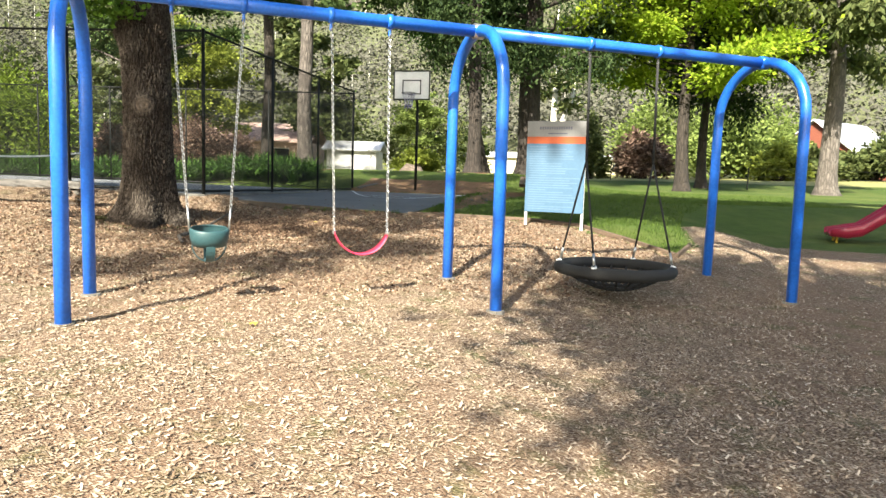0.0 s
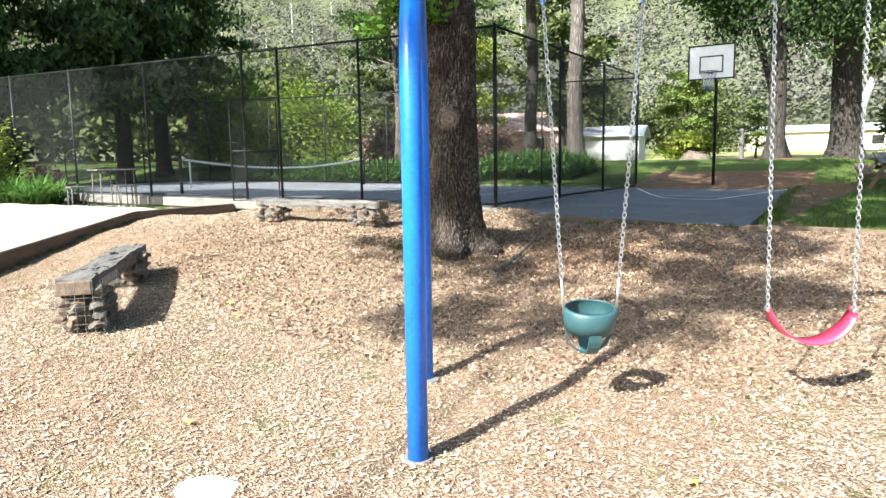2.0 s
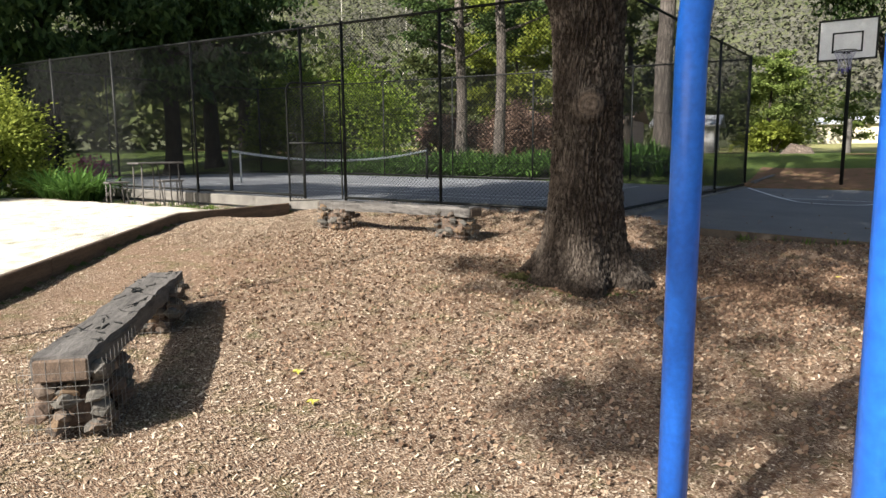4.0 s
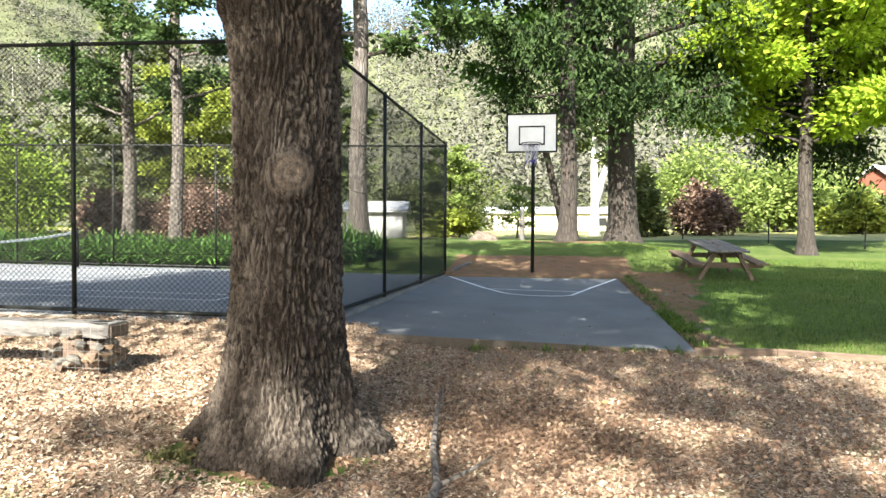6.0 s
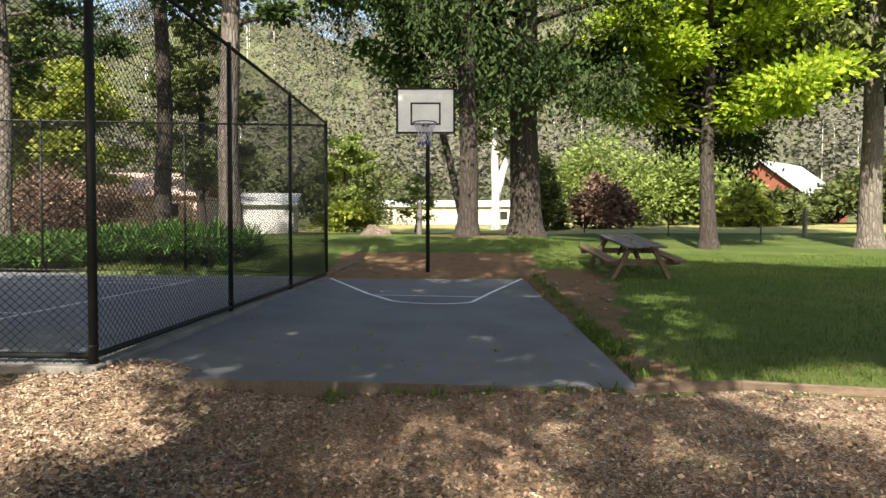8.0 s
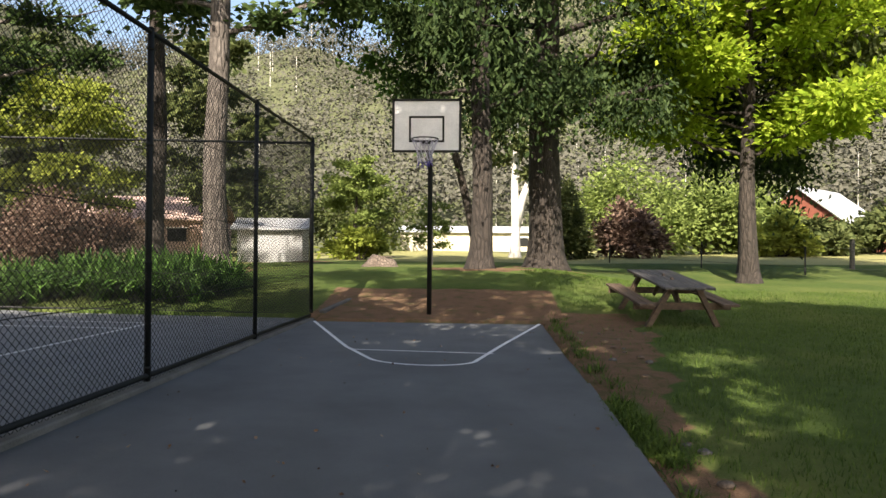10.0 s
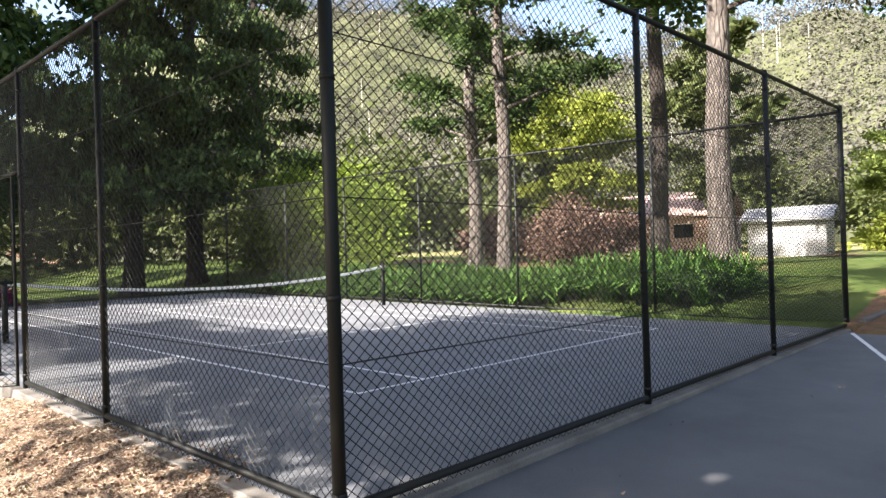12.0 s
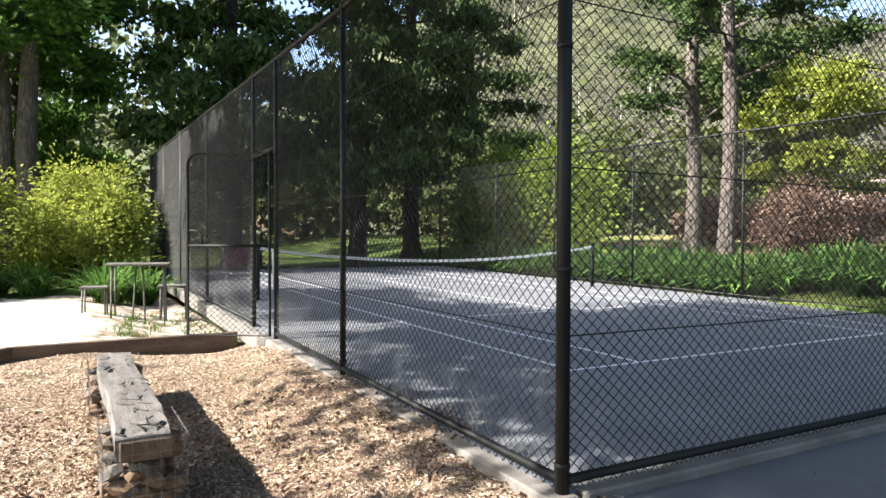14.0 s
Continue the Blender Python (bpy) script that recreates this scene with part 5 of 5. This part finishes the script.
for k, (x, y, w, h, m) in enumerate(((11.5, 56, 7, 5.5, L_SPRING), (16.0, 58, 6, 3.4, L_SPRING), (24.5, 52, 6, 5.0, L_OLIVE), (30, 48, 8, 6, L_OLIVE), (18.3, 53, 4.2, 2.3, L_OLIVE), (15, 52, 3.2, 2.4, L_YELLOW), (23.0, 56, 4.4, 2.6, L_OLIVE), (-14, 66, 10, 7, L_OLIVE), (-26, 68, 10, 8, L_OLIVE), (-38, 62, 10, 9, L_OLIVE), (36, 56, 9, 8, L_OLIVE), (9, 68, 9, 8, L_SPRING), (20, 74, 10, 8, L_SPRING), (-48, 50, 10, 9, L_OLIVE))):
    make_bush((x, y), (w, w * 0.8, h), m, "loose green shrubbery round the far field", 5200, 0.24, 100 + k)

# ---- far buildings ----


def build_house(name, at, size, wall_h, ridge, wall, roof, label, turn=0.0, gable=True, windows=()):
    z0 = float(height(*at)) - 0.1
    t = thing(name, (*at, z0), label, "building", turn=turn)
    w, d = size
    part("wall", box((w, d, wall_h), (0, 0, wall_h / 2), bev=0.02), wall, t)
    e = 0.35
    v = [(-w / 2 - e, -d / 2 - e, wall_h), (w / 2 + e, -d / 2 - e, wall_h), (w / 2 + e, d / 2 + e, wall_h), (-w / 2 - e, d / 2 + e, wall_h)]
    if gable:
        r = [(0, -d / 2 - e, ridge), (0, d / 2 + e, ridge)]
        verts = v + r + [(a, b, c - 0.12) for a, b, c in v + r]
        faces = [(0, 4, 5, 3), (1, 2, 5, 4), (6, 9, 11, 10), (7, 10, 11, 8), (0, 3, 9, 6), (1, 7, 8, 2), (0, 6, 10, 4), (4, 10, 7, 1), (3, 5, 11, 9), (5, 2, 8, 11)]
        raw("roof", verts, faces, roof, t)
        raw("gable_wall", [(-w / 2, -d / 2 + 0.02, wall_h - 0.1), (w / 2, -d / 2 + 0.02, wall_h - 0.1), (0, -d / 2 + 0.02, ridge - 0.2), (-w / 2, -d / 2 + 0.1, wall_h - 0.1), (w / 2, -d / 2 + 0.1, wall_h - 0.1), (0, -d / 2 + 0.1, ridge - 0.2)], [(0, 1, 2), (5, 4, 3), (0, 3, 4, 1), (1, 4, 5, 2), (2, 5, 3, 0)], wall, t)
    else:
        r = [(-w / 2 - e, 0, ridge), (w / 2 + e, 0, ridge)]
        verts = v + r + [(a, b, c - 0.1) for a, b, c in v + r]
        faces = [(0, 1, 5, 4), (3, 4, 5, 2), (6, 10, 11, 7), (9, 8, 11, 10), (0, 6, 7, 1), (3, 2, 8, 9), (0, 4, 10, 6), (4, 3, 9, 10), (1, 7, 11, 5), (5, 11, 8, 2)]
        raw("roof", verts, faces, roof, t)
    for wx, wz, ww, wh in windows:
        win = part("window", box((ww, 0.06, wh), (wx, -d / 2 - 0.02, wz), bev=0.01), M_BLACK, t)
        part("window_frame", box((ww + 0.12, 0.05, 0.07), (wx, -d / 2 - 0.04, wz + wh / 2), bev=0.01), M_WHITE, win)
    return t


M_TIN = surface("pale_tin", (0.42, 0.43, 0.44), (0.6, 0.61, 0.62), 2, 0.45, 0.2, 30, 0.3, (6, 1, 1))
M_BRICK_FAR = surface("pink_brick", (0.4, 0.27, 0.23), (0.54, 0.39, 0.34), 3, 0.9, 0, 30, 0.2)
M_REDWOOD = surface("red_timber", (0.13, 0.035, 0.02), (0.2, 0.06, 0.034), 2, 0.8, 0, 30, 0.3, (1, 1, 6))
M_CREAM = surface("cream_wall", (0.42, 0.38, 0.28), (0.55, 0.51, 0.39), 1, 0.9, 0, 30, 0.2)
build_house("shed", (-15.7, 50.0), (3.7, 3.4), 2.0, 2.7, M_TIN, M_TIN, "pale corrugated tin shed in the field", 8, False)
build_house("house", (-25.6, 56.0), (8.4, 6), 2.3, 4.0, M_BRICK_FAR, M_BRICK_FAR, "low pink brick house beyond the court", 8, False, ((-1.5, 1.3, 1.2, 0.9), (2, 1.3, 1.2, 0.9)))
build_house("barn", (22.6, 63.0), (7.4, 8), 1.7, 4.9, M_REDWOOD, M_TIN, "red timber barn with a pale steep tin roof", -46, True, ((0, 1.4, 1.4, 1.0),))
build_house("house", (-1.5, 74.0), (18.0, 5), 1.9, 2.5, M_CREAM, M_TIN, "long low cream building across the field", 0, False, ((2.2, 1.0, 0.9, 0.8), (6.5, 1.0, 0.9, 0.8)))


def build_field_fence():
    f = thing("field_fence", (0, 0, 0), "low wire field fence with dark posts", "fence")
    pts = [(3.0, 43.5), (6.5, 40.6), (9.6, 37.6), (13.2, 36.4), (18.5, 35.8), (26, 35.0)]
    tops = []
    for x, y in pts:
        z = float(height(x, y))
        part("post", tube([(x, y, z - 0.2), (x, y, z + 1.15)], 0.035, 8), M_BLACK, f)
        tops.append(Vector((x, y, z)))
    for h in (0.3, 0.7, 1.1):
        part("wire", tube([p + Vector((0, 0, h)) for p in tops], 0.006, 5), M_WIRE, f)


build_field_fence()


def build_woods():
    """Forest on the valley side: crowns of many leaf sprays over pale thin trunks."""
    nr = np.random.default_rng(9)
    n = 3400
    y = 82 + 210 * nr.random(n) ** 1.2
    x = (nr.random(n) - 0.62) * (y * 2.6 + 60)
    z = height(x, y)
    hgt = nr.uniform(6, 13, n)
    per = 96
    g = nr.normal(size=(n * per, 3)) * np.repeat(np.c_[hgt * 0.19, hgt * 0.19, hgt * 0.21], per, 0)
    c = np.repeat(np.c_[x, y, z + hgt * 0.68], per, 0) + g
    # Sprays share one tilt towards the sun, imitating the even softness of haze.
    woods = leaf_mesh("hillside_woods", c, np.full(len(c), 0.46), L_HILL_HAZE, None, 10, facing=g + np.repeat(np.c_[0 * hgt, -0.28 * hgt, 0.3 * hgt], per, 0), loose=0.3)
    tagged(woods, "eucalypt forest in haze-greyed green over the steep valley side", "forest", kind="stuff")
    bm_v, bm_f = [], []
    for k in range(0, n, 15):
        b = len(bm_v)
        r = 0.11
        for dz, q in ((-1, r), (hgt[k] * 0.85, r * 0.4)):
            for a in range(3):
                bm_v.append((x[k] + q * math.cos(a * 2.1), y[k] + q * math.sin(a * 2.1), z[k] + dz))
        bm_f += [(b + a, b + (a + 1) % 3, b + 3 + (a + 1) % 3, b + 3 + a) for a in range(3)]
    tr = raw("forest_trunks", bm_v, bm_f, M_GUM)
    tagged(tr, "pale gum trunks in the hillside forest", "forest", kind="stuff")
    # leaf-dark side woods that close the view on the sides
    n2 = 420
    a = nr.uniform(0.15, 1.0, n2) * math.pi
    d = nr.uniform(42, 75, n2)
    xs, ys = -8 - d * np.sin(a), 12 + d * np.cos(a) * 0.9
    keep = xs < -42
    xs, ys = xs[keep], ys[keep]
    zs, hh = height(xs, ys), np.where(ys < 18, 2.3, 1.0) * nr.uniform(6, 10, keep.sum())
    c = np.repeat(np.c_[xs, ys, zs + hh * 0.5], 110, 0) + nr.normal(size=(len(xs) * 110, 3)) * np.repeat(np.c_[hh * 0.17, hh * 0.17, hh * 0.27], 110, 0)
    tagged(leaf_mesh("far_woods", c, np.full(len(c), 0.6), L_OLIVE, None, 11), "dark mixed woods beyond the court's end", "forest", kind="stuff")


build_woods()

# ---- low plants ----


def straps(name, centres, length, width, count, mat, seed, parent=None, arch=0.6):
    """Arching strap leaves from each centre: five-point blades."""
    nr = np.random.default_rng(seed)
    m = len(centres) * count
    c = np.repeat(np.asarray(centres), count, 0) + nr.normal(size=(m, 3)) * np.array((0.05, 0.05, 0))
    a = nr.uniform(0, 2 * math.pi, m)
    L = length * nr.uniform(0.6, 1.15, m)
    lean = nr.uniform(0.15, arch, m)
    d = np.c_[np.cos(a), np.sin(a), np.zeros(m)]
    s = np.c_[-np.sin(a), np.cos(a), np.zeros(m)]
    vs = []
    for u, w in ((0, 0.7), (0.4, 1.0), (0.75, 0.8), (1.0, 0.05)):
        out = (lean * u + 0.35 * lean * u ** 3) * L
        up = (u - 0.62 * lean * u ** 2.6) * L
        pnt = c + d * out[:, None] + np.c_[np.zeros((m, 2)), up]
        vs += [pnt - s * width * w / 2, pnt + s * width * w / 2]
    v = np.stack(vs, 1).reshape(-1, 3)
    i = np.arange(m)[:, None] * 8
    f = np.concatenate([i + [0, 1, 3, 2], i + [2, 3, 5, 4], i + [4, 5, 7, 6]], 1).reshape(-1, 4)
    return raw(name, v, f, mat, parent)


def agapanthus():
    nr = np.random.default_rng(12)
    n = 200
    x = nr.uniform(-25, -8.9, n)
    y = 23.0 + nr.uniform(0, 1.9, n) + (-6.64 - x) * 0.026
    c = np.c_[x, y, height(x, y) - 0.02]
    tagged(straps("agapanthus_bed", c, 0.98, 0.07, 46, L_STRAP, 13, arch=1.25), "dense bed of green agapanthus along the court fence", "plants", kind="stuff")
    for k, (x, y) in enumerate(((-19.4, 11.35), (-19.9, 12.0), (-21.6, 9.9), (-21.9, 9.1), (-20.6, 11.4))):
        z = float(height(x, y))
        pl = thing("agapanthus", (x, y, z), "bright green strap-leaved agapanthus clump", "plant", "agapanthus by the sandpit")
        straps("leaf_fan", [(0.15 * math.cos(q), 0.15 * math.sin(q), -0.02) for q in range(6)], 1.0, 0.045, 30, L_STRAP, 20 + k, pl, 1.0)


agapanthus()


def grass():
    nr = np.random.default_rng(14)
    n = 120000
    x = nr.uniform(-2.6, 9, n)
    y = 9.5 + 20 * nr.random(n) ** 1.7
    bark, dirt, sand = covers(x, y)
    k = inside(x, y, LAWN) & (~dirt | (nr.random(n) < 0.08))
    x, y = x[k], y[k]
    c = np.c_[x, y, height(x, y)]
    m = len(c)
    a = nr.uniform(0, 2 * math.pi, m)
    L = nr.uniform(0.03, 0.075, m) * np.where(nr.random(m) < 0.06, 1.8, 1)
    s = np.c_[-np.sin(a), np.cos(a), np.zeros(m)] * 0.005
    tip = c + np.c_[np.cos(a) * L * 0.6, np.sin(a) * L * 0.6, L]
    v = np.stack([c - s, c + s, tip], 1).reshape(-1, 3)
    i = np.arange(m)[:, None] * 3
    tagged(raw("lawn_grass", v, i + [0, 1, 2], L_GRASS), "short mown green lawn grass", "grass", kind="stuff")


grass()


def chips():
    """Wood chips scattered over the mulch: curled flakes, thickest where the path runs."""
    nr = np.random.default_rng(15)
    n = 260000
    x = np.r_[nr.uniform(-12, 5, n // 2), nr.uniform(-9, 3.2, n // 2), nr.uniform(-13.3, -5, 100000)]
    y = np.r_[nr.uniform(0.8, 13.2, n // 2), nr.uniform(1.2, 11.5, n // 2), nr.uniform(8.6, 12.75, 100000)]
    bark, dirt, sand = covers(x, y)
    k = bark
    x, y = x[k], y[k]
    m = len(x)
    z = height(x, y) + 0.014 * np.sin(x * 3.1 + np.sin(y * 2.3)) * np.sin(y * 2.7 + 0.8 * x) + 0.008 * np.sin(x * 7.3 + y * 5.1)
    a = nr.uniform(0, 2 * math.pi, m)
    L = nr.uniform(0.006, 0.019, m)
    W = L * nr.uniform(0.16, 0.42, m)
    t1, t2 = nr.normal(0, 0.22, m), nr.normal(0, 0.3, m)
    d = np.c_[np.cos(a), np.sin(a), t1]
    s = np.c_[-np.sin(a), np.cos(a), t2]
    c = np.c_[x, y, z + 0.006 + np.abs(t1) * L * 0.7]
    up = np.array((0, 0, 1.0)) * (W * 0.5)[:, None]
    q = [c - d * L[:, None] - s * W[:, None], c - d * L[:, None] * 0.8 + s * W[:, None], c + d * L[:, None] + s * W[:, None] * 0.7, c + d * L[:, None] * 0.9 - s * W[:, None] * 0.9]
    q[0], q[2] = q[0] + up, q[2] + up
    v = np.stack(q, 1).reshape(-1, 3)
    i = np.arange(m)[:, None] * 4
    f = np.concatenate([i + [0, 3, 2], i + [0, 2, 1]], 1).reshape(-1, 3)
    tagged(raw("bark_chips", v, f, L_CHIP), "loose pale brown wood chips over the mulch", "mulch", kind="stuff")


chips()


def leaf_litter():
    """Curled brown oak leaves, thickest under the crown."""
    nr = np.random.default_rng(31)
    n = 36000
    r, a = 5.8 * nr.random(n) ** 0.9, nr.uniform(0, 2 * math.pi, n)
    x, y = -4.2 + 1.1 * r * np.cos(a), 10.2 + 0.75 * r * np.sin(a)
    bark, dirt, sand = covers(x, y)
    k = (bark | dirt) & (np.hypot(x + 5.73, y - 9.6) > 0.5) & (y < 13)
    x, y = x[k], y[k]
    z = height(x, y) + 0.014 * np.sin(x * 3.1 + np.sin(y * 2.3)) * np.sin(y * 2.7 + 0.8 * x) + 0.008 * np.sin(x * 7.3 + y * 5.1) + nr.uniform(0.008, 0.024, len(x))
    ob = leaf_mesh("leaf_litter", np.c_[x, y, z], np.full(len(x), 0.026), L_LITTER, None, 32)
    tagged(ob, "curled brown oak leaves littering the mulch", "leaf litter", kind="stuff")


leaf_litter()


def fallen_branch():
    a = (-4.64, 8.73)
    t = thing("fallen_branch", (*a, float(height(*a))), "crooked grey fallen branch on the mulch", "branch")

    def pt(x, y, h):
        return (x - a[0], y - a[1], float(height(x, y)) - float(height(*a)) + h + 0.02)
    part("stem", tube([pt(-4.42, 8.45, 0.03), pt(-4.64, 8.73, 0.04), pt(-4.6, 9.15, 0.06), pt(-4.72, 9.7, 0.05), pt(-4.78, 10.2, 0.1), pt(-4.81, 10.6, 0.16)], [0.025, 0.029, 0.026, 0.022, 0.017, 0.01], 9), M_BARK_GREY, t, smooth=True)
    part("side_twig", tube([pt(-4.6, 9.15, 0.06), pt(-4.4, 9.35, 0.1), pt(-4.32, 9.6, 0.07)], [0.014, 0.01, 0.005], 7), M_BARK_GREY, t, smooth=True)


fallen_branch()

make_bush((-27.0, 15.7), (1.3, 1.2, 1.25), leafy("magenta_flowers", (0.25, 0.02, 0.12), (0.6, 0.06, 0.3), 0.3), "magenta flowering azalea beyond the court's end", 1200, 0.1, 130)
make_bush((-31.0, 31.0), (3.2, 3.0, 3.2), leafy("pink_blossom", (0.3, 0.16, 0.12), (0.6, 0.4, 0.32), 0.3), "pale pink flowering shrub beyond the court", 3500, 0.14, 131)


def litter():
    """A pale footing cap and a few yellow leaves lying on the mulch."""
    x, y = -3.65, 3.69
    z = float(height(x, y))
    bm = bmesh.new()
    bmesh.ops.create_icosphere(bm, subdivisions=3, radius=0.13)
    for v in bm.verts:
        k = 1 + 0.25 * noise.noise(v.co * 9)
        v.co = Vector((v.co.x * k * 1.3, v.co.y * k, v.co.z * 0.22 * k))
    o = part("footing_cap", bm, plain("bleached_concrete", (0.7, 0.68, 0.63), 0.9), smooth=True)
    o.location = (x, y, z + 0.005)
    tagged(o, "bleached concrete footing cap flush with the mulch", "footing")
    for k, (x, y) in enumerate(((-4.45, 4.22), (-5.9, 5.94), (-6.35, 6.24), (-3.53, 11.03), (-1.6, 4.9))):
        z = float(height(x, y))
        rng = random.Random(k)
        pts = []
        for q in range(10):
            t = 2 * math.pi * q / 10
            r = (0.042 if q % 2 else 0.02) * rng.uniform(0.8, 1.2)
            pts.append((r * math.cos(t), r * math.sin(t), 0.012 * math.sin(3 * t)))
        bm = bmesh.new()
        c = bm.verts.new((0, 0, 0.012))
        ring = [bm.verts.new(v) for v in pts]
        for q in range(10):
            bm.faces.new((c, ring[q], ring[(q + 1) % 10]))
        o = part("fallen_leaf", bm, plain("yellow_leaf", (0.4, 0.36, 0.06), 0.6))
        o.location = (x, y, z + 0.025)
        tagged(o, "small yellow-green fallen leaf on the mulch", "leaf", "fallen leaves")


litter()


def picket_fence():
    """A low black picket fence among the shrubs past the sandpit."""
    a, b = Vector((-23.6, 8.2, 0)), Vector((-25.6, 12.2, 0))
    za, zb = float(height(a.x, a.y)), float(height(b.x, b.y))
    f = thing("picket_fence", (a.x, a.y, za), "low black metal picket fence behind the shrubs", "fence")
    d = b - a
    for hz in (0.25, 1.25):
        part("rail", tube([(0, 0, hz), (d.x, d.y, zb - za + hz)], 0.022, 6), M_BLACK, f)
    n = 34
    for k in range(n + 1):
        p = d * (k / n)
        z = (zb - za) * k / n
        part("picket", tube([(p.x, p.y, z - 0.1), (p.x, p.y, z + 1.4), (p.x, p.y, z + 1.47)], [0.016, 0.016, 0.004], 6), M_BLACK, f)


picket_fence()


def loose_stones():
    """Small stones kicked out over the bare earth beside the pad."""
    rng = random.Random(41)
    for k in range(26):
        y = rng.uniform(14.0, 21.6)
        x = rng.uniform(-2.25, float(np.interp(y, [14, 17, 20.6, 22], [-1.95, -1.6, -0.9, -0.9])))
        bm = bmesh.new()
        bmesh.ops.create_icosphere(bm, subdivisions=2, radius=rng.uniform(0.018, 0.05))
        for v in bm.verts:
            v.co = Vector((v.co.x * 1.3, v.co.y, v.co.z * 0.6)) * (1 + 0.35 * noise.noise(v.co * 25 + Vector((k, 0, 0))))
        o = part("stone", bm, M_STONES[k % 4], smooth=True)
        o.location = (x, y, float(height(x, y)) + 0.012)
        tagged(o, "small brown stone lying on bare earth", "stone", "loose stones")


loose_stones()


def pad_leaves():
    """Fallen leaves and twigs blown over the pad, and weeds along its edges."""
    nr = np.random.default_rng(52)
    n = 80
    x, y = nr.uniform(-6.3, -2.6, n), 13.3 + 8.3 * nr.random(n) ** 1.4
    u, w = (x + 6.55) / 4.15, np.clip((y - 12.85) / 9.1, 0, 1)
    z = (1.365 - 0.18 * u) * (1 - w) + 1.405 * w + 0.012
    tagged(leaf_mesh("pad_leaf_litter", np.c_[x, y, z], np.full(n, 0.022), L_LITTER, None, 53), "dry brown leaves scattered over the basketball pad", "leaf litter", kind="stuff")
    n = 120
    y = np.r_[nr.uniform(14.6, 16.4, 70), nr.uniform(13.2, 22, 50)]
    x = -2.3 + np.abs(nr.normal(size=n)) * 0.1
    c = np.c_[x, y, height(x, y) - 0.01]
    x2 = nr.uniform(-6.2, -2.6, 9)
    y2 = 12.55 + (x2 + 6.55) * 0.108 - np.abs(nr.normal(size=9)) * 0.05
    c = np.concatenate([c, np.c_[x2, y2, height(x2, y2) - 0.01]])
    x3, y3 = nr.uniform(-17.5, -13.6, 60), nr.uniform(11.2, 12.6, 60)
    c = np.concatenate([c, np.c_[x3, y3, height(x3, y3) - 0.01]])
    tagged(straps("edge_weeds", c, 0.13, 0.012, 14, L_GRASS, 54, arch=1.0), "tufts of green weeds along the pad and sandpit edges", "weeds", kind="stuff")


pad_leaves()


def build_posts():
    """A cut stump and two old timber posts on the rise behind the hoop."""
    x, y = -6.4, 30.0
    z = float(height(x, y))
    st = thing("tree_stump", (x, y, z), "low reddish weathered tree stump on the rise", "stump")
    part("stump_body", tube([(0, 0, -0.1), (0, 0, 0.08), (0.05, 0, 0.3)], [0.75, 0.5, 0.34], 14), M_BARK, st, smooth=True)
    part("cut_face", tube([(0.05, 0, 0.295), (0.05, 0, 0.315)], 0.33, 14), M_STONE, st)
    for px, py, h in ((-5.2, 33.6, 1.25), (13.0, 40.5, 1.3), (18.0, 39.0, 1.3), (9.2, 43.0, 1.3)):
        z = float(height(px, py))
        o = part("timber_post", tube([(0, 0, -0.3), (0, 0, h), (0, 0, h + 0.04)], [0.11, 0.1, 0.07], 9), M_TIMBER)
        o.location = (px, py, z)
        tagged(o, "weathered round timber fence post in the grass", "post", "timber posts")
    x, y = -1.0, 55.0
    lim = part("gum_fork", tube([(0, 0, -1.5), (0.5, 0, 1.0), (1.3, 0.1, 3.2), (1.7, 0.1, 5.5)], [0.3, 0.24, 0.16, 0.08], 10), M_GUM, smooth=True)
    lim.location = (x, y, float(height(x, y)) + 3.0)
    lim.parent = bpy.data.objects["gum_tree"]
    lim.matrix_parent_inverse = bpy.data.objects["gum_tree"].matrix_world.inverted()


build_posts()
